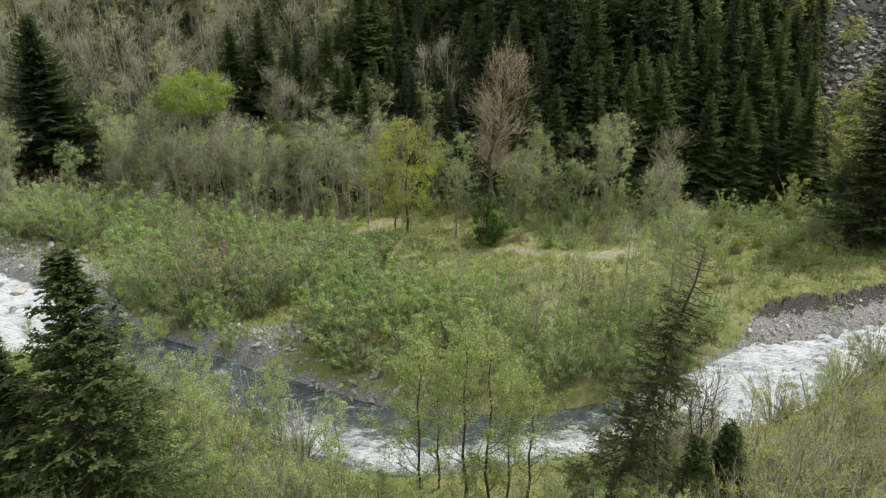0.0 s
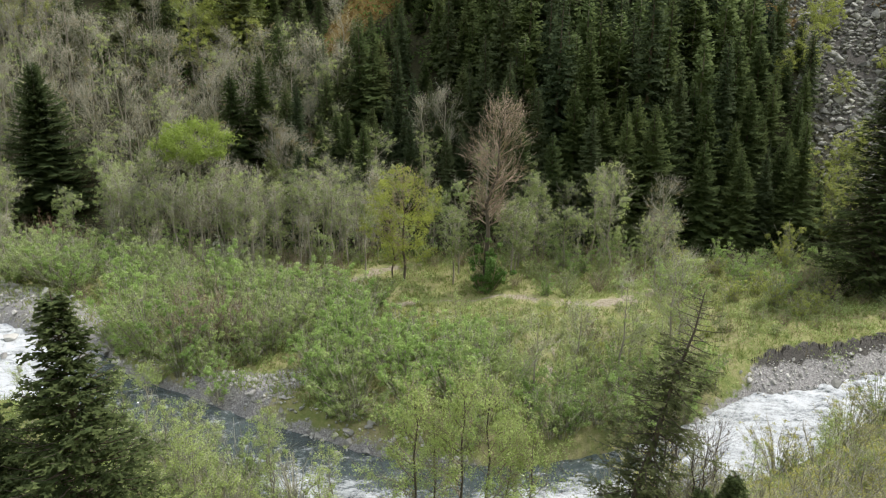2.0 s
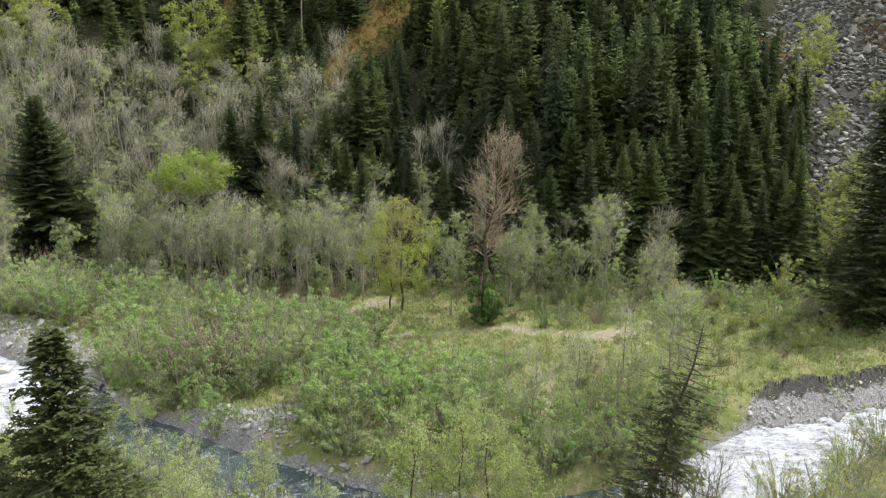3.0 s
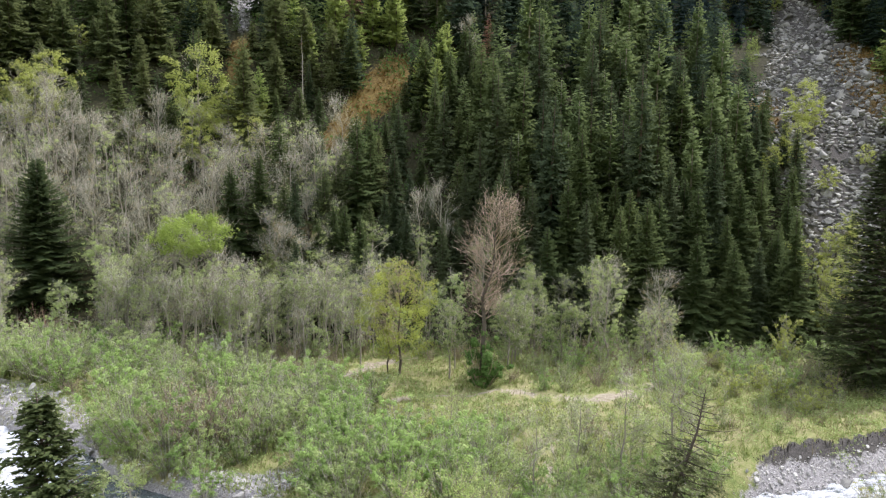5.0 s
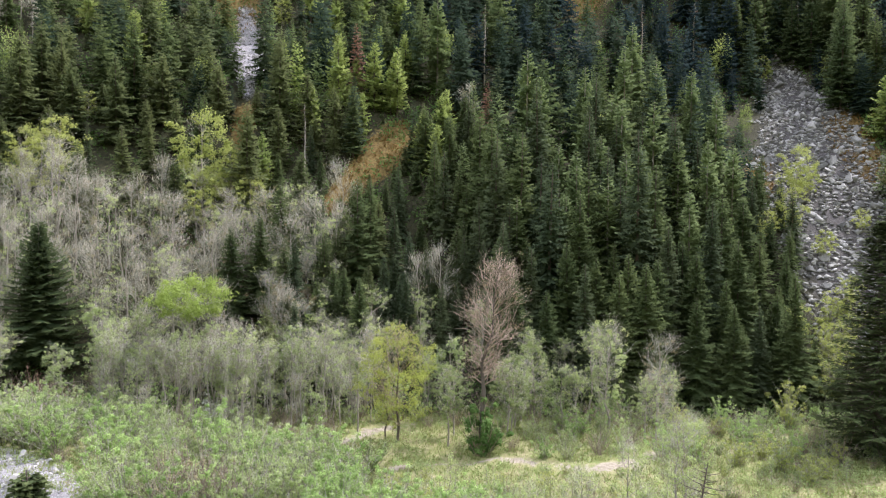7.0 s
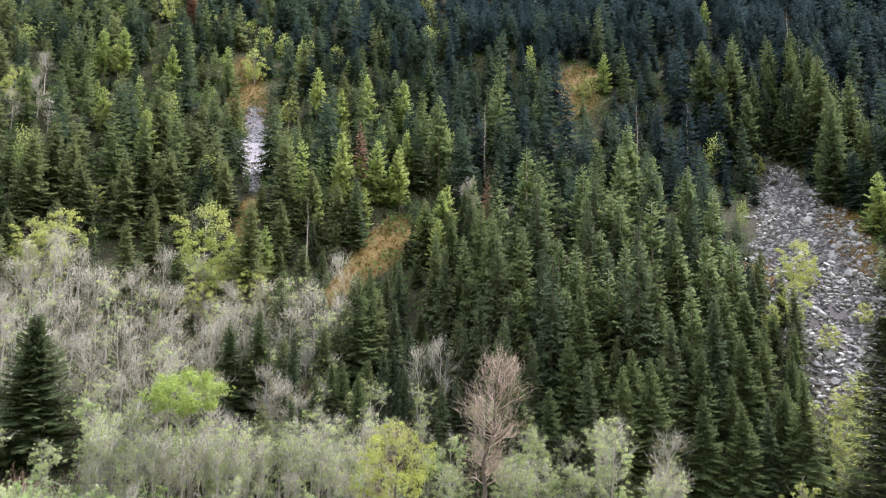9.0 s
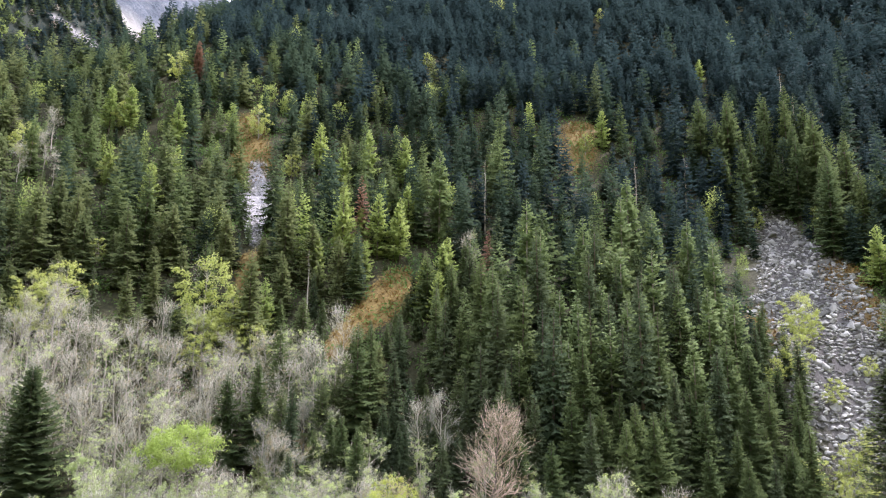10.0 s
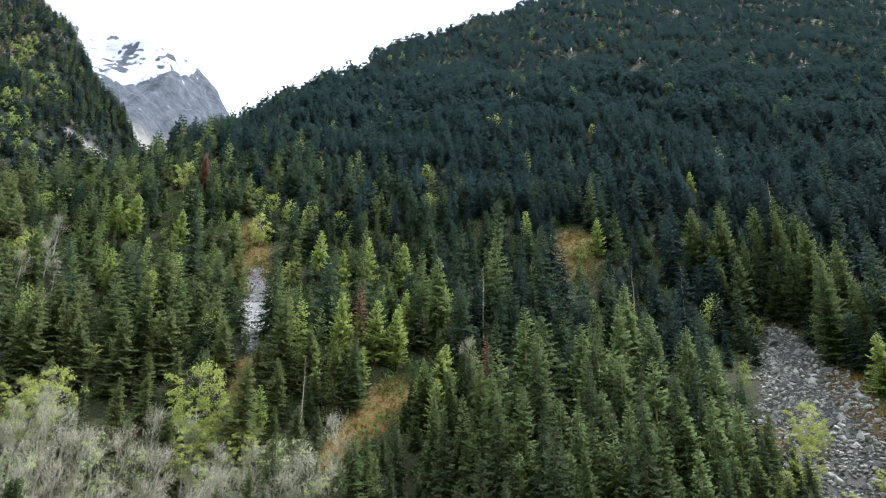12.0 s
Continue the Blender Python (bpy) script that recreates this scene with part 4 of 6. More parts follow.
bush_kind("twiggy", "bare_shrub", "low shrub of bare brown twigs", "bud", "grey_twig",
          [dict(h=2.6, r=1.7, stems=30, n_leaf=350, fuzz=260, leaf=0.07), dict(h=3.6, r=1.9, stems=30, n_leaf=260, fuzz=300, leaf=0.07)], "bare shrubs")
bush_kind("russet", "bare_shrub", "tangle of reddish-brown bare twigs below the birches", "bud", "russet_twig",
          [dict(h=2.8, r=1.9, stems=34, n_leaf=200, fuzz=420, leaf=0.06)], "bare shrubs")
bush_kind("grey_twiggy", "bare_shrub", "shrub of bare pale grey twigs", "grey_leaf", "twig",
          [dict(h=3.4, r=1.8, stems=28, n_leaf=260, fuzz=280, leaf=0.07)], "bare shrubs")
leaf_kind("sapling", "alder_sapling", "slim upright sapling with sparse fresh leaves", "sapling_leaf", "grey_bark", "twig",
          [dict(h=5.5, r=1.3, limbs=18, clear=0.1, n_leaf=2100, leaf=0.042, up=0.25, trunk_r=0.04, fuzz=120, fuzz_len=0.4, fuzz_r=0.008), dict(h=4.5, r=1.2, limbs=16, clear=0.1, n_leaf=1900, leaf=0.042, up=0.25, trunk_r=0.035, fuzz=120, fuzz_len=0.4, fuzz_r=0.008)], "tree", "saplings")
leaf_kind("alder", "alder_tree", "slim alder with thin yellowish-green leaves on the near bank", "sapling_leaf", "dark_bark", "grey_twig",
          [dict(h=8.6, r=2.0, limbs=30, clear=0.14, n_leaf=5200, leaf=0.046, up=0.2, trunk_r=0.06, fuzz=260, fuzz_len=0.5, fuzz_r=0.008, tuft=20), dict(h=7.6, r=1.9, limbs=28, clear=0.12, n_leaf=4800, leaf=0.046, up=0.2, trunk_r=0.055, fuzz=240, fuzz_len=0.5, fuzz_r=0.008, tuft=20)], "tree", "near bank alders")
leaf_kind("hazel", "budding_tree", "low crooked tree with grey limbs and yellow opening buds", "opening", "grey_bark", "twig",
          [dict(h=4.6, r=2.7, limbs=13, kids=3, clear=0.14, n_leaf=1100, leaf=0.04, spread=0.95, up=0.06, trunk_r=0.10, fuzz=160, fuzz_len=0.45, fuzz_r=0.008, depth=2, tuft=12)], "tree", "near bank trees")
leaf_kind("bare_alder", "bare_alder", "thin dark leafless alder at the water's edge", "bud", "dark_bark", "dark_twig",
          [dict(h=6.4, r=1.3, limbs=15, clear=0.25, n_leaf=60, leaf=0.04, up=0.2, spread=0.6, trunk_r=0.05, fuzz=110, fuzz_len=0.6, fuzz_r=0.009), dict(h=5.4, r=1.2, limbs=14, clear=0.2, n_leaf=60, leaf=0.04, up=0.22, spread=0.6, trunk_r=0.045, fuzz=110, fuzz_len=0.6, fuzz_r=0.009)], "tree", "near bank alders")
bush_kind("yellow_shrub", "budding_shrub", "spreading grey-twigged shrub with yellow opening buds", "opening", "twig",
          [dict(h=4.6, r=3.0, stems=44, n_leaf=1700, leaf=0.05, fuzz=600, arch=1.2, tip=1.0, low=0.35)])
bush_kind("yellow_bush", "leafy_bush", "rounded bush in yellow-green spring leaf", "spring", "twig",
          [dict(h=4.2, r=2.3, stems=30, n_leaf=2300, leaf=0.085, fuzz=120)], "leafy bushes")
bush_kind("ivy", "evergreen_bush", "dense dark green bush round the foot of the dead tree", "dark_leaf", "brown_twig",
          [dict(h=3.6, r=1.6, stems=40, n_leaf=4200, leaf=0.11, low=0.02, arch=1.0)])


def spots(n, x0, x1, y0, y1, gap, keep=None, tries=40):
    """Up to n places, at least gap apart."""
    got = []
    for _ in range(n * tries):
        if len(got) >= n:
            break
        x, y = rng.uniform(x0, x1), rng.uniform(y0, y1)
        if keep and not keep(x, y):
            continue
        if all((x - a) ** 2 + (y - b) ** 2 > gap * gap for a, b in got):
            got.append((x, y))
    return got


def in_river(x, y, margin=1.0):
    return min(np.interp(x, FAR_X, FAR_Y) - y, y - np.interp(x, NEAR_X, NEAR_Y)) > -margin


def open_ground(x, y):
    s = max(float(region(x, y, *SCREE)), float(region(x, y, *SCREE_B)), *[float(region(x, y, p, h)) for p, h in CLEARINGS])
    return s > 0.5


def on_path(x, y):
    return max(float(region(x, y, p, h)) for p, h in PATHS) > 0.2


# ---- the single trees that stand out ----
DEAD = [(52.5, 141, 1.0), (9.5, 139, 1.0), (41.5, 140, 1.05), (78.5, 150, 0.65), (89, 163, 0.9), (-21.5, 112, 0.75), (94, 178, 0.9)]
plant("dead", 4.0, 58.8, 1.0, 0, which=0)
plant("ivy", 4.0, 57.8, 1.4)
plant("yellow", -3.4, 60.9, 1.04, 20, which=0)
plant("yellow", -4.5, 62.0, 0.9, 120, which=1)
plant("near_fir", -9.75, 16.3, 1.0, 40)
plant("near_fir", -12.2, 16.4, 0.85, 200)
plant("snag", 6.7, 23.0, 1.02, 0, lean=(0, 13))
plant("broad_fir", -46.2, 79.6, 0.94, 30)
for x, y, s in [(-13.8, 80.0, 0.62), (-10.9, 81.0, 0.66), (-8.6, 79.0, 0.6), (-17.6, 81.0, 0.5)]:
    plant("front_fir", x, y, s, label="young dark fir among the birches at the slope's foot")
for x, y in spots(16, -7, 7, 78.5, 87, 2.2):
    plant("front_spruce", x, y, float(rng.uniform(0.3, 0.52)), label="young dark spruce behind the bare trees")
plant("front_fir", -26.0, 87, 0.72, which=2)
plant("front_fir", -22.6, 88, 0.66, which=0)
plant("bright", -26.2, 73.0, 1.08, 10)
for x, y, s in [(-26.6, 70.2, 0.66), (-24.6, 70.8, 0.7), (-23.0, 71.5, 0.75), (-28.2, 71.2, 0.7), (-25.6, 68.8, 0.5)]:
    plant("bare", x, y, s)
plant("bare", 0.4, 83.5, 0.95, 30, which=1)
plant("bare", -2.2, 84.0, 0.9, 80, which=0)
plant("edge_fir", 37.4, 57.0, 1.0, 70, label="big dark fir at the edge of the flood plain")
plant("edge_fir", 42.8, 60.5, 0.95, 10, label="big dark fir at the edge of the flood plain")

close_kind("dead_spruce", "dead_spruce", "dead grey spruce spire standing among living firs", "brown_fir", "grey_bark", h=17, r=1.3, boughs=90, twigs=6, droop=0.1, ragged=0.6, keep=lambda u: 0.05, trunk_r=0.16)
for x, y, s in DEAD:
    plant("dead_spruce", x, y, s)

# ---- single trees that catch the eye on the slope: x, y, size ----
MARKED = []
for x, y, s in [(-80.7, 198.5, 0.95), (-50, 179, 0.85), (-37.4, 166, 0.6), (-58.2, 106.5, 1.05), (-36.1, 106.0, 1.3), (-31.2, 104.5, 1.0), (-61.5, 102.5, 0.55), (-27.5, 108.4, 0.5), (-101.6, 160, 0.85), (-78, 156, 0.7),
                (-63, 145, 0.65), (-85.5, 177, 0.8), (-71, 176.5, 0.6), (-62.3, 123.5, 0.5), (-5.1, 229, 0.62), (27.0, 305.5, 0.95), (50.3, 396.5, 0.9), (-39.4, 335.5, 0.7), (70.4, 281, 0.6), (-17.9, 126.1, 0.55), (68, 144, 0.6)]:
    MARKED.append((x, y))
    plant("slope_leafy", x, y, s)
plant("red_fir", -75.0, 198.0, 0.78)
for x, y, s in [(144.6, 262, 0.8), (83, 206, 0.75), (-89.5, 176.7, 1.1), (-84, 176.5, 1.1), (-69.8, 173.4, 1.0), (-78.1, 155.5, 1.0), (-61.4, 141, 1.0), (74.9, 114, 1.0), (-17.9, 124.8, 1.15), (-11.6, 126.8, 1.15),
                (-7.3, 126.4, 1.0), (-18.1, 165.8, 1.1), (-8.6, 163.6, 1.1), (-23.8, 162, 1.0), (-30.8, 168, 1.1), (0.7, 116.7, 0.9), (-27.5, 108.4, 0.8), (42.4, 171.3, 1.0)]:
    MARKED.append((x, y))
    plant("larch", x, y, s)
for x, y, s in [(0, 136.7, 1.1), (42.6, 104.5, 0.9), (35.5, 125.4, 1.05), (-94.9, 153, 0.9)]:
    MARKED.append((x, y))
    plant("pale_larch", x, y, s)
for x, y, s in [(78.4, 137.4, 0.5), (54.8, 103.5, 0.75), (37.5, 168.8, 0.5), (57.2, 104.5, 0.45), (50.5, 97, 0.6), (76, 115, 0.6), (46.5, 95.5, 0.42), (53.0, 92.5, 0.4), (60.5, 96.5, 0.3)]:
    MARKED.append((x, y))
    plant("slope_leafy", x, y, s, label="bright green bush at the edge of the scree")
plant("bare", 5.7, 121.5, 0.9, label="bare silvery tree among dark conifers")
for x, y, s in [(-92.1, 153.4, 1.0), (-98.8, 167, 1.0), (-95.5, 150, 0.9), (-88, 151, 0.8)]:
    MARKED.append((x, y))
    plant("bare", x, y, s, label="bare tan-coloured tree among the conifers")


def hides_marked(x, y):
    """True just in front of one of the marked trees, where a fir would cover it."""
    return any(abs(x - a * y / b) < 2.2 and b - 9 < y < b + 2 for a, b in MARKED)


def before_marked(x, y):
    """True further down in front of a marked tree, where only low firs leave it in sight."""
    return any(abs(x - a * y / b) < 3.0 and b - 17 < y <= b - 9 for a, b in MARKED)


def beside_scree(x, y):
    """True along the scree's near edge, where only low firs leave the stones in sight."""
    return 0 < np.interp(y, (83, 102, 116, 132), (53, 59, 63.5, 69)) - x < 17 and y < 134


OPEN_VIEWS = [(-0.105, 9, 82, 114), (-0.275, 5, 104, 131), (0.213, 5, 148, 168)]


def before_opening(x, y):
    """True on the camera's sight line to an opening, where firs are kept low to fit its view."""
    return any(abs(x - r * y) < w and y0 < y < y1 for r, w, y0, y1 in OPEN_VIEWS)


# ---- hillside conifers, nearest rows ----
near_conifers = []
for x, y in spots(150, 7, 50, 71.5, 102, 3.3, lambda a, b: not open_ground(a, b) and not (a > 40 and b < 84)):
    near_conifers.append((x, y))
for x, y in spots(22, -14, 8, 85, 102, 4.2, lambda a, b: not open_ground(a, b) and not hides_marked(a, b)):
    near_conifers.append((x, y))
for x, y in spots(14, -19, -8, 76, 86, 3.2):
    near_conifers.append((x, y))
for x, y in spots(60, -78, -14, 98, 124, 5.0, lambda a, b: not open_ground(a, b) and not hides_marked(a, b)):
    near_conifers.append((x, y))
for x, y in near_conifers:
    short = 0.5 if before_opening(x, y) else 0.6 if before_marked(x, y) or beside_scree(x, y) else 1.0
    k = "fir" if rng.uniform() < 0.6 else "spruce"
    k = "front_" + k if (x > 5 and y < 80) or (-22 < x < 5 and y < 90) else k
    k = "olive_fir" if x < -8 and rng.uniform() < 0.72 else k
    plant(k, x, y, float(np.clip(rng.normal(0.72, 0.18), 0.35, 1.1)) * short if x > -8 or y > 95 else float(rng.uniform(0.42, 0.7)))
for x, y in spots(40, -21, 6, 87, 119, 3.2, lambda a, b: not open_ground(a, b) and all((a - e) ** 2 + (b - f) ** 2 > 9 for e, f in near_conifers)):
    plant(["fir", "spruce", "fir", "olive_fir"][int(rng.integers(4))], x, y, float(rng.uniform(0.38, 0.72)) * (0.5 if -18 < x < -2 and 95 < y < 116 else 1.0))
for x, y in spots(11, -24, 2, 108, 142, 4.2, lambda a, b: not open_ground(a, b)):
    plant("larch", x, y, float(rng.uniform(0.5, 0.95)))
for x, y in spots(22, 8, 42, 84, 116, 3.8, lambda a, b: not open_ground(a, b)):
    plant("pale_larch", x, y, float(rng.uniform(0.8, 1.05)))

for x, y in spots(16, 64, 88, 147, 162, 4.2) + spots(10, 72, 86, 124, 146, 4.2, lambda a, b: not open_ground(a, b)):
    plant("fir", x, y, float(rng.uniform(0.7, 1.0)))

for x, y in spots(14, 34, 43, 71, 84, 2.4):
    plant("fir", x, y, float(rng.uniform(0.3, 0.48)))

# ---- broadleaved belt at the foot of the slope ----
def clear_view(a, b):
    return not (abs(a + 0.565 * b) < 5.2 and b < 83) and not (abs(a + 0.36 * b) < 3.4 and b < 74) and not (abs(a + 0.282 * b) < 3.0 and 78 < b < 89)


for x, y in spots(110, -72, -13, 78, 100, 2.7, clear_view):
    plant(["bare", "bare", "bare", "thin_green"][int(rng.integers(4))], x, y, float(rng.uniform(0.75, 1.1)))
for x, y in spots(64, -62, -7, 67, 81, 2.7, clear_view):
    plant(["budding", "bare", "green", "thin_green", "thin_green"][int(rng.integers(5))], x, y, float(rng.uniform(0.7, 1.05)))
for x, y in spots(18, -14, 14, 67, 80, 2.8, clear_view):
    plant(["budding", "green", "budding"][int(rng.integers(3))], x, y, float(rng.uniform(0.65, 1.0)))
for x, y in spots(10, 23, 36, 61, 69, 2.4):
    plant(["grey_shrub", "twiggy", "yellow_bush", "willow"][int(rng.integers(4))], x, y, float(rng.uniform(0.5, 0.8)))
for x, y in spots(14, 8, 23, 62, 71, 2.6):
    plant(["budding", "grey_shrub", "twiggy", "green", "thin_green", "sapling"][int(rng.integers(6))], x, y, float(rng.uniform(0.5, 1.1)))
for x, y in spots(13, 7, 24, 60.5, 69, 3.2, lambda a, b: not on_path(a, b)):
    plant(["budding", "green", "budding", "bare"][int(rng.integers(4))], x, y, float(rng.uniform(0.4, 0.95)))
for x, y in [(1.2, 60.5), (6.6, 60.8), (1.8, 63.5), (7.4, 63.0)]:
    plant("budding", x, y, float(rng.uniform(0.6, 0.8)))
for x, y in spots(26, -42, -6, 63, 70, 2.2, clear_view):
    plant(["budding", "thin_green", "green", "bare"][int(rng.integers(4))], x, y, float(rng.uniform(0.4, 0.75)))
for x, y in spots(55, -66, -8, 66, 92, 3.2):
    plant(["twiggy", "grey_shrub", "willow", "grey_twiggy"][int(rng.integers(4))], x, y, float(rng.uniform(0.35, 0.65)))
for x, y in spots(46, -33, -8, 65.5, 71, 1.15):
    plant("pole", x, y, float(rng.uniform(0.7, 1.1)))
for x, y in [(-27.5, 101.5), (-30.5, 103.5), (-59, 103), (-63, 106), (-34, 100)]:
    plant("slope_leafy", x, y, float(rng.uniform(0.7, 0.95)), label="leafy tree in yellow-green spring leaf above the bare birches")

# ---- shrubs of the flood plain ----
def plain_shrub(x, y):
    return not in_river(x, y, 0.4 if -6 < x < 15 else 1.6) and not on_path(x, y) and not (1.8 < x < 6.4 and 50 < y < 61) and float(region(x, y, *SPIT)) < 0.42 and float(region(x, y, *STONY)) < 0.5


def pick(*names):
    return names[int(rng.integers(len(names)))]


for x, y in spots(60, -24, -5, 38, 58, 2.0, lambda a, b: plain_shrub(a, b) and b < 59 - 0.25 * (a + 24) and not (b < 44.5 and -12 < a < -8.0)):
    plant(pick("willow", "willow", "fresh_willow", "grey_shrub"), x, y, float(rng.uniform(0.75, 1.35)))
for x, y in spots(20, -8, 3.5, 35, 45, 1.9, plain_shrub):
    plant(pick("fresh_willow", "fresh_willow", "willow"), x, y, float(rng.uniform(0.85, 1.25)))
for x, y in spots(20, 5, 17, 32, 41, 1.7, plain_shrub):
    plant(pick("fresh_willow", "willow"), x, y, float(rng.uniform(0.55, 0.8)))
for x, y in spots(30, -50, -26, 55.5, 69, 2.4, plain_shrub):
    plant(pick("willow", "fresh_willow"), x, y, float(rng.uniform(0.9, 1.2)))
for x, y in spots(115, -5, 30, 43, 54, 1.3, lambda a, b: plain_shrub(a, b) and not (b < 47.5 and a > 17)):
    plant(pick("twiggy", "sapling", "grey_shrub", "willow", "sapling", "yellow_bush"), x, y, float(rng.uniform(0.3, 0.75)) * (0.42 if y > 49 else 0.62 if x > 3 and y > 46.5 else 1.0))
for x, y in spots(46, 15, 40, 45, 56, 1.6, lambda a, b: not in_river(a, b, 3.2) and not on_path(a, b)):
    plant(pick("twiggy", "sapling", "grey_shrub", "willow", "twiggy"), x, y, float(rng.uniform(0.16, 0.42)))
for x, y in spots(70, 6, 42, 55, 67, 1.8, lambda a, b: plain_shrub(a, b)):
    plant(pick("grey_shrub", "willow", "grey_shrub", "twiggy", "fresh_willow"), x, y, float(rng.uniform(0.45, 0.85)))
for x, y in spots(44, -26, 5, 58, 69, 1.9, lambda a, b: plain_shrub(a, b) and not (-9 < a < 5.5 and b < 66)):
    plant(pick("grey_shrub", "willow", "twiggy"), x, y, float(rng.uniform(0.5, 0.9)))

bush_kind("blossom", "blossom_shrub", "shrub covered in white spring blossom", "blossom", "twig", [dict(h=3.4, r=1.7, stems=26, n_leaf=1300, leaf=0.10)])
plant("blossom", -22.4, 67.4, 0.9)
for x, y in [(-35.0, 58.5), (-38.0, 60.5), (-32.5, 60.0)]:
    plant("willow", x, y, 1.25, which=0, label="large rounded willow shrub in fresh pale leaf")
for x, y in spots(12, -50, -38, 66, 78, 2.2):
    plant(pick("twiggy", "willow", "green"), x, y, float(rng.uniform(0.6, 0.9)))


def fallen_branch(x, y, turn, length):
    """A bleached limb arching over the ground, with its side branches."""
    s, u = Soup(), np.linspace(0, 1, 9)
    pts = np.stack([length * u, 0.35 * np.sin(3.0 * u), 1.5 * np.sin(np.pi * (0.12 + 0.86 * u)) - 0.35], 1)
    tube(s, pts, 0.10 * (1.1 - u) + 0.02, 6)
    for k in range(2, 8):
        d = np.array([0.9, (-1) ** k * 0.8, 0.35])
        q = np.stack([pts[k] + d * t * length * 0.16 + (0, 0, -0.3 * t * t) for t in (0, 0.5, 1)])
        tube(s, q, (0.05, 0.035, 0.015), 4)
    ob = new("fallen_branch", s.mesh("fallen_branch", M["twig"]))
    ob.matrix_world = pose(x, y, float(H(x, y)), 0, 0, turn)
    return tagged(ob, "bleached fallen branch arching over the scrub", "branch")


fallen_branch(-43.5, 75.5, -20, 6.5)
fallen_branch(-41.5, 75.0, 215, 4.0)

# low growth on the upstream bank
for x in np.arange(-52, -29, 1.4):
    a = float(x + rng.uniform(-0.6, 0.6))
    plant(pick("willow", "twiggy", "grey_shrub", "willow"), a, float(np.interp(a, FAR_X, FAR_Y)) + float(rng.uniform(6.0, 9.0)), float(rng.uniform(0.4, 0.75)))
for x, y in [(-17.4, 44.6), (-15.8, 43.8), (-14.6, 44.8), (-18.6, 46.0), (-16.4, 46.6), (-13.4, 45.2)]:
    plant("twiggy", x, y, float(rng.uniform(1.2, 1.5)), which=1)
for x, y in [(-42.5, 73.2), (-40.6, 72.4), (-38.8, 73.0), (-44.2, 74.4)]:
    plant("russet", x, y, float(rng.uniform(0.9, 1.15)))
# shrubs hanging over the far water's edge
for x in np.arange(-25, 15, 1.25):
    a = float(x + rng.uniform(-0.4, 0.4))
    if -13.5 < a < -6.5:
        continue
    plant(pick("fresh_willow", "willow", "willow", "grey_shrub"), a, float(np.interp(a, FAR_X, FAR_Y)) + float(rng.uniform(0.5, 1.6)), float(rng.uniform(0.45, 0.8)))

# ---- near bank ----
for x, y in spots(64, -17, -4, 20, 32.5, 1.15, lambda a, b: not in_river(a, b, 0.2) and not (a > -6.5 and b > 24)):
    plant(pick("sapling", "sapling", "sapling", "grey_twiggy", "sapling", "willow", "grey_twiggy"), x, y, float(rng.uniform(0.75, 1.1)))
for x, y in spots(22, -34, -14, 24, 37, 1.9, lambda a, b: not in_river(a, b, 0.4)):
    plant(pick("willow", "sapling", "grey_shrub"), x, y, float(rng.uniform(0.5, 0.8)))
for x, y in [(46.9, 79), (43.7, 81), (50.1, 83.5), (45, 76), (36, 68.5), (43, 73), (52.4, 85.5)]:
    plant("yellow_bush", x, y, float(rng.uniform(0.9, 1.3)))
for x, y in [(30, 51), (24.2, 54), (27.6, 56.2), (27, 52), (27.8, 49.5), (33, 55), (22, 57)]:
    plant("yellow_bush", x, y, float(rng.uniform(0.5, 0.75)))
for x, y in [(46, 79.5), (49, 80.5), (51, 82), (47.5, 82), (53.5, 81), (44.5, 77), (48, 77.5)]:
    plant("yellow_bush", x, y, float(rng.uniform(0.8, 1.2)), label="yellow-green bush at the edge of the scree")
for x, y in [(0.9, 23.5), (1.8, 22.8), (2.7, 24.0), (-0.9, 22.6), (3.4, 22.7), (-0.2, 24.6), (-10.6, 20.6)]:
    plant("alder", x, y, float(rng.uniform(0.85, 1.05)))
for x, y in spots(60, -5, 12, 18, 26, 0.9, lambda a, b: not in_river(a, b, 0.2) and not (-4 < a < 8 and b > 23.6)):
    plant(pick("sapling", "grey_twiggy", "sapling", "willow", "sapling"), x, y, float(rng.uniform(0.5, 0.9)))
for x, y in spots(34, 9, 26, 17, 34, 1.4, lambda a, b: not in_river(a, b, 0.3)):
    plant(pick("yellow_shrub", "grey_twiggy", "sapling", "yellow_shrub", "hazel"), x, y, float(rng.uniform(0.55, 0.95)))
for x, y in spots(30, -7, 9, 16.0, 20.5, 0.9):
    plant(pick("sapling", "grey_twiggy", "willow"), x, y, float(rng.uniform(0.25, 0.5)))
for x, y in spots(34, 2, 17, 33, 47, 1.3, plain_shrub):
    plant(pick("sapling", "sapling", "grey_shrub", "thin_green"), x, y, float(rng.uniform(0.5, 0.85)) * (0.4 if y > 42 else 1.0))
for x, y in [(13.8, 23.4), (17.6, 26.4)]:
    plant("yellow_shrub", x, y, float(rng.uniform(0.9, 1.1)))
for x, y in spots(34, 15, 36, 26, 40, 1.6, lambda a, b: not in_river(a, b, 0.4)):
    plant(pick("willow", "sapling", "grey_shrub", "yellow_shrub"), x, y, float(rng.uniform(0.55, 0.9)))
for x, y in [(13.0, 21.0), (15.4, 22.8), (11.8, 19.8), (17.4, 24.6), (14.2, 19.6)]:
    plant("hazel", x, y, float(rng.uniform(0.9, 1.15)))
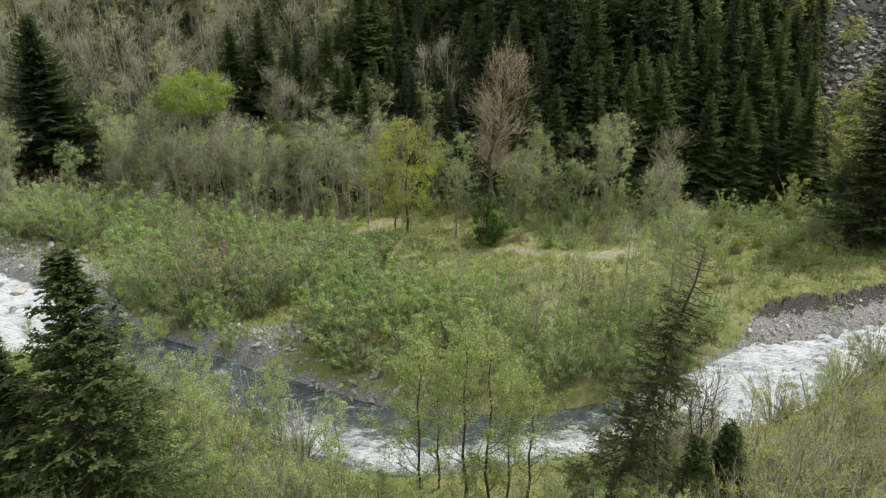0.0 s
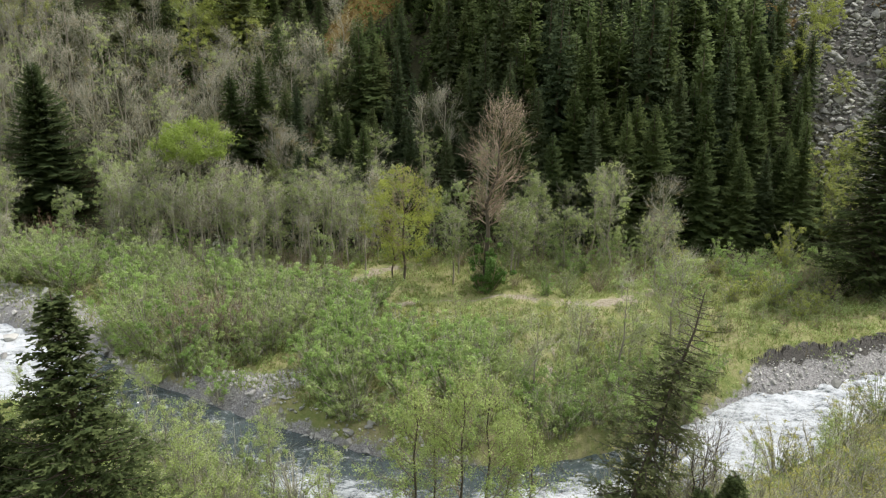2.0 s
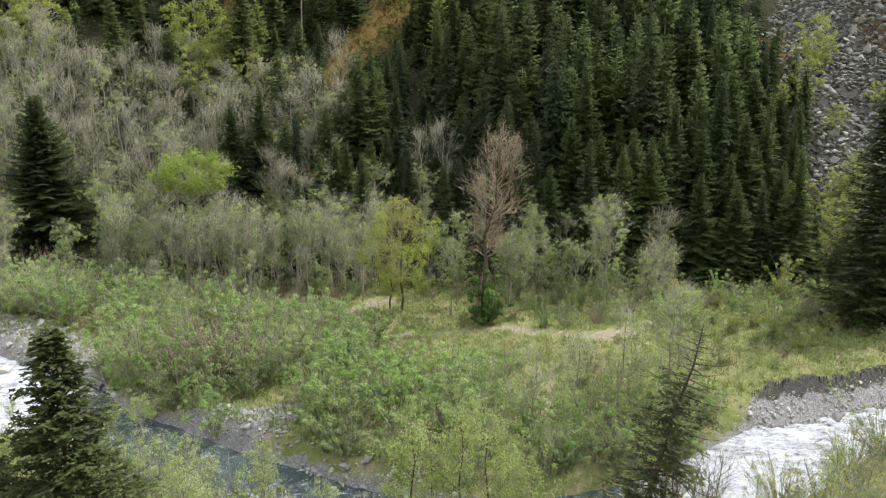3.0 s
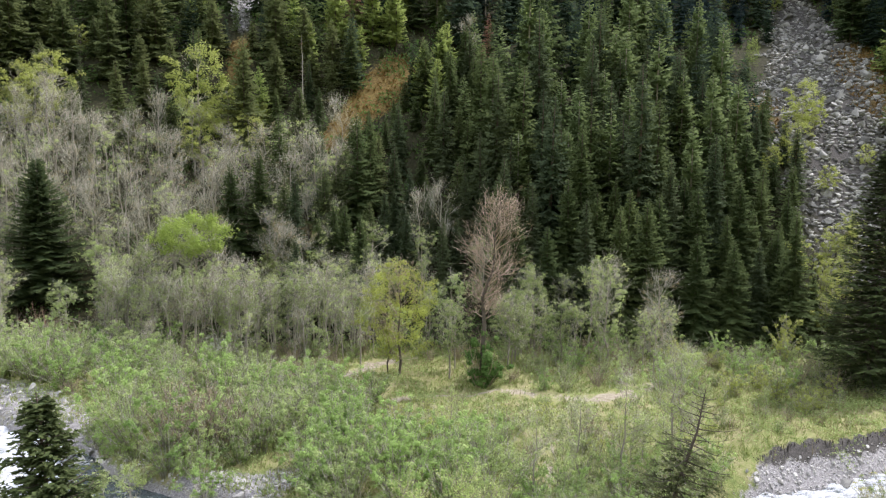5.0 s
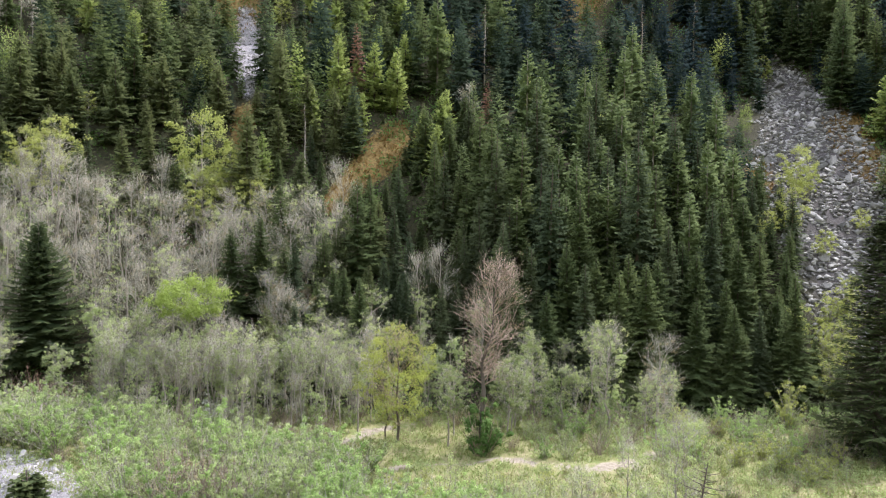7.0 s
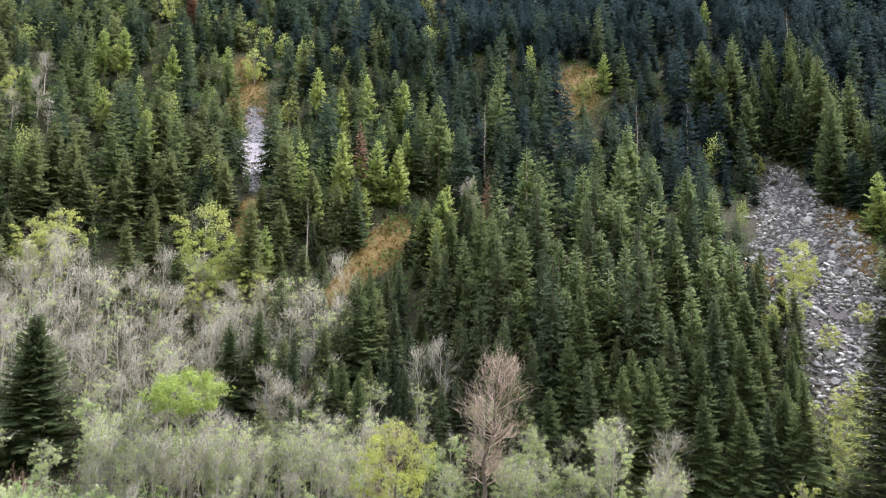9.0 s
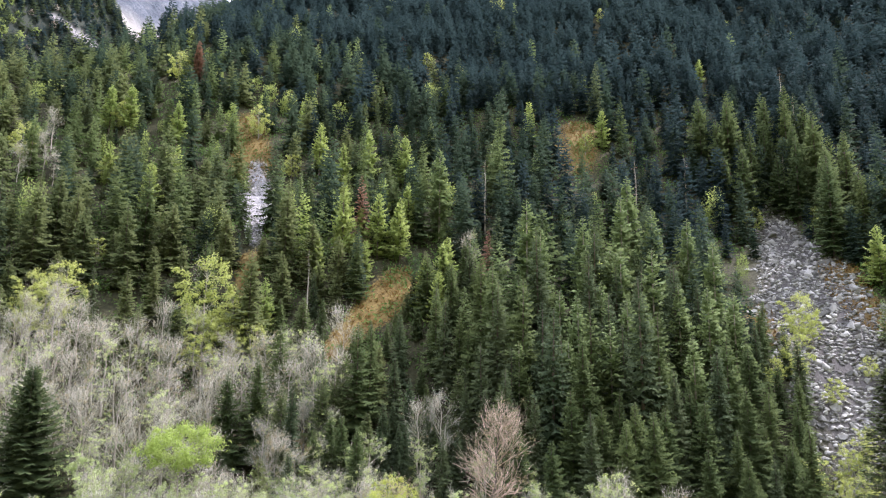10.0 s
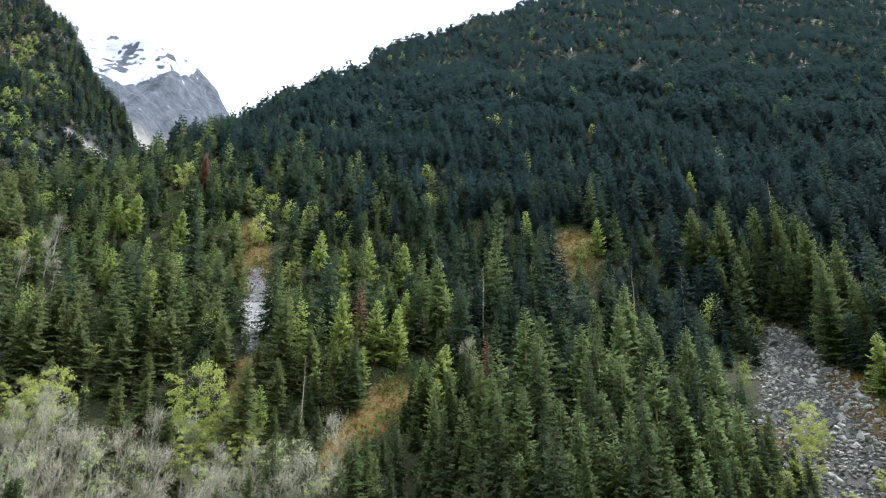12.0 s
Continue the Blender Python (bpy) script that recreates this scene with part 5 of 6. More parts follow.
for x, y in [(9.0, 24.4), (9.7, 25.2), (10.5, 25.0), (8.5, 24.0), (10.1, 26.0), (11.2, 25.6), (12.0, 26.4)]:
    plant("bare_alder", x, y, float(rng.uniform(0.75, 1.05)))
for x, y in [(9.6, 21.8), (11.0, 22.4)]:
    plant("young_fir", x, y, float(rng.uniform(0.9, 1.1)))
for x, y in [(-6.4, 21.0), (-5.6, 21.4), (-7.2, 21.6), (-6.0, 22.3), (-6.8, 22.6)]:
    plant("grey_twiggy", x, y, float(rng.uniform(1.0, 1.25)))
for x, y in spots(10, 7, 13, 22, 27.5, 1.1, lambda a, b: not in_river(a, b, 0.2)):
    plant("grey_twiggy", x, y, float(rng.uniform(0.8, 1.2)))


# ---- woods further up ----
ROCKS = [(368, 895), (150, 677), (207, 612), (231, 492), (378, 608), (472, 728), (656, 859), (38.2, 453), (48.3, 410), (163, 930)]
def woods(name, label, protos, places, sizes, mat_of, mats):
    """Many trees in one mesh. protos: (verts, faces, tips)."""
    V, F, TI, TN, FM, n = [], [], [], [], [], 0
    for (x, y), s, m in zip(places, sizes, mat_of):
        v, f, t = protos[m][int(rng.integers(len(protos[m])))]
        a = rng.uniform(0, 6.28)
        c, sn = math.cos(a), math.sin(a)
        w = np.stack([v[:, 0] * c - v[:, 1] * sn, v[:, 0] * sn + v[:, 1] * c, v[:, 2] * rng.uniform(0.9, 1.15)], 1) * s
        V.append(w + (x, y, float(H(x, y)) - 0.4))
        F.append(f + n)
        TI.append(t)
        TN.append(np.full(len(v), rng.uniform()))
        FM.append(np.full(len(f), m))
        n += len(v)
    me = mesh_np(name, np.concatenate(V), np.concatenate(F), mats, {"tip": np.concatenate(TI), "tint": np.concatenate(TN)}, face_mat=np.concatenate(FM))
    return tagged(new(name, me), label, "forest", kind="stuff")


def proto(**a):
    tr, cr_ = conifer(**a)
    return cr_.arrays()


def round_proto(h, r, n, leaf):
    s = Soup()
    d = rng.normal(size=(n, 3))
    d /= np.linalg.norm(d, axis=1, keepdims=True)
    lump = 1 + 0.25 * np.sin(d[:, 0] * 5 + 1) * np.cos(d[:, 2] * 4)
    c = d * (r * lump * rng.uniform(0.55, 1.05, n))[:, None] * (1, 1, 0.42 * h / r) + (0, 0, 0.55 * h)
    leaves(s, c, leaf, np.clip((c[:, 2] / h) * 0.8, 0, 1))
    return s.arrays()


S2 = dict(segs=3, wide=0.34, bite=0.62, hang=(0.06, 0.30), fill=20)
mid = [[proto(h=19, r=4.3, blunt=0.92, boughs=105, ragged=0.4, **S2), proto(h=21, r=4.0, blunt=0.92, boughs=105, droop=0.35, ragged=0.35, **S2), proto(h=16, r=4.1, boughs=105, ragged=0.5, blunt=0.62, **S2), proto(h=23, r=4.5, blunt=0.9, boughs=105, ragged=0.55, bare=0.12, **S2)],
       [proto(h=20, r=3.7, blunt=0.92, boughs=105, droop=0.4, ragged=0.35, **S2), proto(h=22, r=3.9, blunt=0.92, boughs=105, droop=0.3, bare=0.12, ragged=0.5, **S2)],
       [round_proto(9, 2.8, 900, 0.22), round_proto(11, 2.4, 900, 0.22), proto(h=12, r=2.3, boughs=105, ragged=0.5, blunt=0.6, droop=0.05, **S2), proto(h=14, r=2.4, boughs=105, ragged=0.5, blunt=0.6, droop=0.1, **S2)],
       [proto(h=17, r=3.0, boughs=105, droop=0.12, ragged=0.5, **S2), proto(h=20, r=3.2, boughs=105, droop=0.12, ragged=0.5, bare=0.15, **S2)],
       [proto(h=17, r=3.0, boughs=105, droop=0.3, **S2)],
       [proto(h=20, r=3.6, boughs=105, droop=0.35, ragged=0.4, **S2), proto(h=18, r=3.8, boughs=105, droop=0.3, ragged=0.45, blunt=0.65, **S2)],
       [proto(h=18, r=4.1, boughs=105, ragged=0.5, **S2), proto(h=15, r=3.9, boughs=105, ragged=0.5, blunt=0.62, **S2)]]
F1 = dict(segs=1, wide=0.55, fill=14, ragged=0.4, bite=1.6, hang=(0.10, 0.22))
far = [[proto(h=18, r=5.3, boughs=64, blunt=0.6, **F1), proto(h=20, r=4.9, boughs=64, blunt=0.65, droop=0.35, **F1), proto(h=16, r=5.3, boughs=60, blunt=0.55, **F1)], [proto(h=20, r=4.6, boughs=64, droop=0.4, **F1)],
       [round_proto(9, 3.4, 220, 0.6)], [proto(h=17, r=4.2, boughs=56, **F1)], [proto(h=17, r=4.2, boughs=56, **F1)],
       [proto(h=19, r=5.1, boughs=64, blunt=0.62, droop=0.3, **F1), proto(h=16, r=5.3, boughs=60, blunt=0.55, **F1)],
       [proto(h=17, r=5.1, boughs=60, blunt=0.58, **F1)]]
S3 = dict(segs=2, wide=0.40, bite=0.95, hang=(0.06, 0.26), fill=14)
high = [[proto(h=18, r=4.4, boughs=76, ragged=0.4, blunt=0.9, **S3), proto(h=20, r=4.1, boughs=76, droop=0.35, ragged=0.4, blunt=0.85, **S3), proto(h=16, r=4.4, boughs=72, ragged=0.5, blunt=0.75, **S3)],
        [proto(h=20, r=3.8, boughs=76, droop=0.4, ragged=0.4, blunt=0.9, **S3)], [round_proto(9, 3.0, 420, 0.36), round_proto(11, 2.6, 420, 0.36)],
        [proto(h=17, r=3.4, boughs=76, ragged=0.5, blunt=0.8, **S3)], [proto(h=17, r=3.4, boughs=76, ragged=0.5, **S3)],
        [proto(h=19, r=4.2, boughs=76, droop=0.3, ragged=0.45, blunt=0.82, **S3), proto(h=16, r=4.3, boughs=72, ragged=0.5, blunt=0.72, **S3)],
        [proto(h=17, r=4.2, boughs=76, ragged=0.5, blunt=0.8, **S3)]]
mid.append(mid[5])
high.append(high[5])
far.append(far[5])
WOOD_MATS = [M["fir"], M["spruce"], M["larch"], M["dull_larch"], M["brown_fir"], M["shaded_spruce"], M["olive_fir"], M["half_shaded_spruce"]]


def crest_y(x):
    return float(np.interp(x, CREST[:, 0], CREST[:, 1]))


def jittered(y0, y1, step, slope_keep):
    out = []
    y = y0
    while y < y1:
        s = step(y)
        for x in np.arange(-0.80 * y - 10, 0.78 * y + 10, s):
            a, b = x + rng.uniform(-0.45, 0.45) * s, y + rng.uniform(-0.45, 0.45) * s
            if slope_keep(a, b):
                out.append((a, b))
        y += s
    return out


def by_outcrop(a, b):
    return any(abs(a - e * b / f) < 4 + 0.006 * f and f - 22 < b < f + 3 for e, f in ROCKS)


mid_places = jittered(98, 192, lambda y: 5.1, lambda a, b: not open_ground(a, b) and b < crest_y(a) + 15 and (b > 122 or a > 8 and b > 100 or a > -14 and a <= 8 and b > 100 or a < -75 or a > 50))
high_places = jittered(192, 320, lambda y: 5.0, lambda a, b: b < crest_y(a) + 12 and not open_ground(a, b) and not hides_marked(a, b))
far_places = jittered(320, 520, lambda y: 5.5 + 0.006 * (y - 320), lambda a, b: b < crest_y(a) + 12 and not by_outcrop(a, b))
ridge_places = jittered(520, 1180, lambda y: 6.8 + 0.006 * (y - 520), lambda a, b: b < crest_y(a) + 12 and not by_outcrop(a, b))


def species_and_shade(x, y):
    """Larch and birch low down and to the side of the screes, towards the ridge spruce darkened for cloud shadow."""
    u = rng.uniform()
    low = 1 - float(smooth(130, 230, y + 0.5 * x))
    young = (0.012 if y < 250 else 0.005) + 0.09 * low * (1.6 if x < 5 else 0.6)
    pale = (0.03 if y < 250 else 0.012) + 0.10 * low
    if x > 5 and y > 135:
        young, pale = 0.25 * young, 0.25 * pale
    if u < young:
        return 2
    if u < young + pale:
        return 3
    if u < young + pale + 0.0008:
        return 4
    # painted cloud shadow deepens up the slope and to the right
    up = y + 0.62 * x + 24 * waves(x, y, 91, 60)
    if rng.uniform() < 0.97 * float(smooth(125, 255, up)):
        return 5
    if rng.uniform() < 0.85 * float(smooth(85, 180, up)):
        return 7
    if rng.uniform() < 0.14 + 0.58 * (1 - float(smooth(-25, 25, x))):
        return 6
    return 0 if rng.uniform() < 0.6 else 1


woods("hillside_woods", "dense dark conifer forest with a few bright larches", mid, mid_places, np.clip(rng.normal(0.71, 0.2, len(mid_places)), 0.28, 1.2) * np.interp([b for _, b in mid_places], (110, 200), (1.0, 0.86)) * [0.42 if hides_marked(x, y) or before_opening(x, y) else 0.6 if before_marked(x, y) or beside_scree(x, y) else 1.0 for x, y in mid_places], [species_and_shade(x, y) for x, y in mid_places], WOOD_MATS)
woods("higher_woods", "dense dark conifer forest above the clearings", high, high_places, np.clip(rng.normal(0.68, 0.16, len(high_places)), 0.3, 1.05), [species_and_shade(x, y) for x, y in high_places], WOOD_MATS)
woods("upper_woods", "dense dark conifer forest climbing the steep slope", far, far_places, np.clip(rng.normal(0.70, 0.15, len(far_places)), 0.3, 1.05), [species_and_shade(x, y) for x, y in far_places], WOOD_MATS)
R1 = dict(segs=1, wide=0.8, fill=4, ragged=0.4, bite=3.0, hang=(0.08, 0.2), blunt=0.8)
small = [[proto(h=18, r=4.4, boughs=24, **R1), proto(h=20, r=4.0, boughs=24, droop=0.35, **R1)], [proto(h=20, r=3.8, boughs=24, droop=0.4, **R1)],
         [round_proto(9, 3.4, 50, 1.1)], [proto(h=17, r=3.6, boughs=24, **R1)], [proto(h=17, r=3.6, boughs=24, **R1)],
         [proto(h=19, r=4.3, boughs=24, droop=0.3, **R1), proto(h=16, r=4.4, boughs=22, **R1)], [proto(h=17, r=4.2, boughs=24, **R1)]]
small.append(small[5])
woods("ridge_woods", "dark conifer forest reaching up to the ridge", small, ridge_places, np.clip(rng.normal(0.78, 0.17, len(ridge_places)), 0.35, 1.2), [species_and_shade(x, y) for x, y in ridge_places], WOOD_MATS)

# ---- grass and low growth ----
def tufts(name, label, places, blades, height, width, mat, lean=0.5):
    """Grass in one mesh: thin blades, a tuft at each place."""
    p = np.repeat(np.asarray(places), blades, 0)
    n = len(p)
    x, y = p[:, 0] + rng.normal(0, 0.10, n), p[:, 1] + rng.normal(0, 0.10, n)
    z = H(x, y) - 0.03
    az, hh = rng.uniform(0, 6.28, n), height * rng.uniform(0.5, 1.3, n)
    base = np.stack([x, y, z], 1)
    side = np.stack([np.cos(az), np.sin(az), 0 * az], 1) * (width * rng.uniform(0.6, 1.4, n))[:, None]
    tip = base + np.stack([rng.normal(0, lean, n) * hh, rng.normal(0, lean, n) * hh, hh], 1)
    v = np.stack([base - side, base + side, tip], 1).reshape(-1, 3)
    tint = np.repeat(np.clip(0.5 + 0.28 * waves(x, y, 21, 7) + rng.normal(0, 0.15, n), 0, 0.99), 3)
    me = mesh_np(name, v, np.arange(3 * n).reshape(-1, 3), [M[mat]], {"tint": tint, "tip": np.tile([0, 0, 0.5], n)})
    return tagged(new(name, me), label, "grass", kind="stuff")


def strewn(n, x0, x1, y0, y1, keep):
    x, y = rng.uniform(x0, x1, n), rng.uniform(y0, y1, n)
    k = keep(x, y)
    return np.stack([x[k], y[k]], 1)


def dry(x, y, m=0.5):
    return np.minimum(np.interp(x, FAR_X, FAR_Y) - y, y - np.interp(x, NEAR_X, NEAR_Y)) < -m


def not_sand(x, y):
    return np.max([region(x, y, p, h) for p, h in PATHS], axis=0) < 0.45


tufts("meadow_grass", "patchy green and straw-coloured grass on the flood plain",
      strewn(22000, -46, 44, 30, 72, lambda x, y: dry(x, y, 1.4) & not_sand(x, y) & ~((x > 18) & (x < 42) & dry(x, y, 0) & ~dry(x, y, face(x) + 0.1))), 4, 0.40, 0.035, "grass")
tufts("bank_grass", "rough grass on the near river bank", strewn(6000, -30, 34, 14, 40, lambda x, y: dry(x, y, 0.4) & (y < np.interp(x, NEAR_X, NEAR_Y))), 4, 0.35, 0.02, "grass")
tufts("dead_bracken", "rusty dead bracken in clearings on the slope",
      strewn(26000, -60, 82, 80, 190, lambda x, y: np.max([region(x, y, p, h) for p, h in CLEARINGS], axis=0) > 0.45), 4, 0.6, 0.10, "bracken", 0.8)


def weeds(name, label, places, mat, n_leaf, height, spread, leaf):
    """Low leafy growth in one mesh."""
    p = np.repeat(np.asarray(places), n_leaf, 0)
    n = len(p)
    x, y = p[:, 0] + rng.normal(0, spread, n), p[:, 1] + rng.normal(0, spread, n)
    c = np.stack([x, y, H(x, y) + np.abs(rng.normal(0, height, n)) + 0.03], 1)
    s = Soup()
    leaves(s, c, leaf, np.clip(rng.normal(0.3, 0.2, n), 0, 1))
    v, f, t = s.arrays()
    tint = np.repeat(np.repeat(rng.uniform(0, 0.99, len(places)), n_leaf), 3)
    return tagged(new(name, mesh_np(name, v, f, [M[mat]], {"tip": t, "tint": tint})), label, "undergrowth", kind="stuff")


tufts("dry_stalks", "brown dry stalks and seedling stems on the flood plain", strewn(2600, -30, 44, 36, 70, lambda x, y: dry(x, y, 1.6) & not_sand(x, y)), 3, 1.1, 0.012, "bud", 0.15)
weeds("low_herbs", "low green herbs and seedlings on the flood plain", strewn(900, -40, 44, 33, 71, lambda x, y: dry(x, y, 1.2) & not_sand(x, y)), "willow", 45, 0.28, 0.45, 0.09)
weeds("brambles", "low brownish brambles and dry stalks", strewn(380, -40, 44, 38, 71, lambda x, y: dry(x, y, 2.5) & not_sand(x, y)), "bud", 40, 0.25, 0.4, 0.07)
weeds("slope_undergrowth", "green undergrowth below the bare trees", strewn(700, -72, 40, 69, 98, lambda x, y: y > 69), "dark_leaf", 45, 0.5, 0.7, 0.15)
weeds("slope_scrub", "low green scrub between the conifers", strewn(4200, -110, 95, 98, 200, lambda x, y: (np.abs(x) < 0.75 * y) & (region(x, y, *SCREE) < 0.4) & (region(x, y, *SCREE_B) < 0.4)), "dark_leaf", 18, 0.5, 0.9, 0.30)
weeds("bank_undergrowth", "fresh undergrowth on the near bank", strewn(900, -32, 34, 16, 40, lambda x, y: dry(x, y, 0.3) & (y < np.interp(x, NEAR_X, NEAR_Y))), "willow", 70, 0.45, 0.5, 0.07)


# ---- stones ----
def stone_mesh(name, mat, level=2, seed=0, flat=0.7):
    """An angular boulder: a ball cut by a few planes."""
    r = np.random.default_rng(seed)
    bm = bmesh.new()
    bmesh.ops.create_icosphere(bm, subdivisions=level, radius=1.0)
    planes = [(unit(r.normal(size=3)), r.uniform(0.28, 0.52)) for _ in range(11)]
    for v in bm.verts:
        p = np.array(v.co)
        for nrm, d in planes:
            k = p @ nrm
            if k > d:
                p = p - nrm * (k - d)
        p = p * (1.0, r.uniform(0.95, 1.05) * 0.85, flat)
        v.co = p
    me = bpy.data.meshes.new(name)
    bm.to_mesh(me)
    bm.free()
    me.materials.append(mat)
    return me


def crag_mesh(name, mat, seed):
    """A broken crag: a few angular blocks leaning on one another, in one mesh."""
    r = np.random.default_rng(seed)
    V, F, n = [], [], 0
    for k in range(7):
        m = stone_mesh("block", mat, 2, seed * 10 + k, 1.2)
        v = np.array([a.co for a in m.vertices]) * r.uniform(0.35, 0.75) + (r.uniform(-0.8, 0.8), r.uniform(-0.3, 0.5), r.uniform(-0.6, 0.9))
        F.append(np.array([a.vertices for a in m.polygons]) + n)
        V.append(v)
        n += len(v)
        bpy.data.meshes.remove(m)
    return mesh_np(name, np.concatenate(V), np.concatenate(F), [mat])


def stone_field(name, label, category, mat, big, small, size_big, size_small, piece):
    """A spread of stones: the larger ones each a piece, the small ones joined."""
    top = tagged(new(name), label, category, kind="structure")
    protos = [stone_mesh(piece, mat, 2, 100 + k, 0.6 + 0.08 * k) for k in range(6)]
    for k, (x, y) in enumerate(big):
        ob = new(piece, protos[k % 6])
        ob.parent = top
        s = float(rng.uniform(*size_big)) * float(rng.choice([0.8, 1.0, 1.35], p=[0.45, 0.4, 0.15]))
        ob.matrix_world = pose(x, y, float(max(H(x, y), WATER_Z - 0.2)) + 0.15 * s, float(rng.uniform(-25, 25)), float(rng.uniform(-25, 25)), float(rng.uniform(0, 360))) @ Matrix.Diagonal((s, s * float(rng.uniform(0.7, 1.1)), s, 1))
    base = [stone_mesh("proto", mat, 1, 200 + k, 0.7) for k in range(6)]
    arr = []
    for m in base:
        v = np.array([a.co for a in m.vertices])
        f = np.array([a.vertices for a in m.polygons])
        arr.append((v, f))
        bpy.data.meshes.remove(m)
    V, F, n = [], [], 0
    for x, y in small:
        v, f = arr[int(rng.integers(6))]
        a, s = rng.uniform(0, 6.28), rng.uniform(*size_small)
        w = np.stack([v[:, 0] * math.cos(a) - v[:, 1] * math.sin(a), v[:, 0] * math.sin(a) + v[:, 1] * math.cos(a), v[:, 2] + 0.3 * v[:, 0] * rng.uniform(-1, 1)], 1) * s
        V.append(w + (x, y, float(max(H(x, y), WATER_Z - 0.25)) + 0.1 * s))
        F.append(f + n)
        n += len(v)
    me = mesh_np("rubble", np.concatenate(V), np.concatenate(F), [mat])
    ob = new("rubble", me)
    ob.parent = top
    tagged(ob, "small loose stones between the boulders", kind="stuff")
    return top


def field_spots(n, pts, half, x0, x1, y0, y1, level=0.5):
    got = strewn(n, x0, x1, y0, y1, lambda x, y: region(x, y, pts, half) + 0.12 * waves(x, y, 31, 6) > level - 0.06)
    return [tuple(a) for a in got]


fs = field_spots(40000, *SCREE, 36, 84, 78, 152)
stone_field("scree_slope", "long scree of grey angular boulders between the firs", "scree", M["rock"], fs[:300], fs[300:4600], (0.7, 1.35), (0.3, 0.8), "boulder")
fs = field_spots(12000, *SCREE_B, -56, -26, 116, 176)
stone_field("scree_patch", "small pale scree high among the trees", "scree", M["rock"], fs[:60], fs[60:800], (0.5, 0.9), (0.25, 0.6), "boulder")


def bar(x, y):
    i = np.minimum(np.interp(x, FAR_X, FAR_Y) - y, y - np.interp(x, NEAR_X, NEAR_Y))
    far_side = y > 0.5 * (np.interp(x, FAR_X, FAR_Y) + np.interp(x, NEAR_X, NEAR_Y))
    return (i > -2.0 + 0.6 * waves(x, y, 33, 5)) & (i < 0.5) & far_side & ((x < 2 + 0 * y) | (x > 12)) | (region(x, y, *SPIT) > 0.45) | (region(x, y, *STONY) > 0.5)


fs = [tuple(a) for a in strewn(18000, -46, 12, 30, 62, bar)]
stone_field("gravel_bar", "grey stony margin along the river bend", "gravel bank", M["river_rock"], fs[:300], fs[300:4800], (0.16, 0.5), (0.06, 0.2), "stone")
fs = [tuple(a) for a in strewn(14000, 12, 42, 33, 56, lambda x, y: ((x > 19.5) & dry(x, y, -0.3) & ~dry(x, y, face(x) - 0.4) & (y > np.interp(x, FAR_X, FAR_Y) - 0.3)))]
stone_field("eroded_bank", "undercut river bank of grey gravel and stones", "river bank", M["river_rock"], fs[:260], fs[260:4600], (0.12, 0.30), (0.06, 0.17), "stone")
for x, y, s in [(-30.5, 48.5, 0.8), (-28.2, 47.2, 0.6), (-33.5, 49.8, 0.9), (-26.4, 46.6, 0.7), (-24.8, 45.6, 0.55), (-36.0, 50.8, 0.8), (-22.9, 45.2, 0.6), (27.0, 42.4, 0.75), (-31.8, 46.2, 0.5), (8.2, 29.6, 0.5), (-27.6, 44.6, 0.5)]:
    ob = new("boulder", stone_mesh("boulder", M["river_rock"] if x < 0 else M["rock"], 3, int(abs(x) * 10), 0.7))
    ob.matrix_world = pose(x, y, WATER_Z + 0.12 * s, 0, 0, x * 40) @ Matrix.Diagonal((s, s, s, 1))
    tagged(ob, "wet grey boulder standing in the white water", "boulder", "river boulders")

for k, (x, y) in enumerate(ROCKS):
    ob = new("rock_outcrop", crag_mesh("rock_outcrop", M["rock"], 300 + k))
    r = 0.0062 * y
    ob.matrix_world = pose(x, y, float(H(x, y)) + 0.3 * r, 12, 0, 50 * k) @ Matrix.Diagonal((r, 0.9 * r, (1.1 + 0.35 * (k % 3)) * r, 1))
    tagged(ob, "weathered grey rock outcrop on the wooded ridge", "rock", "ridge outcrops")

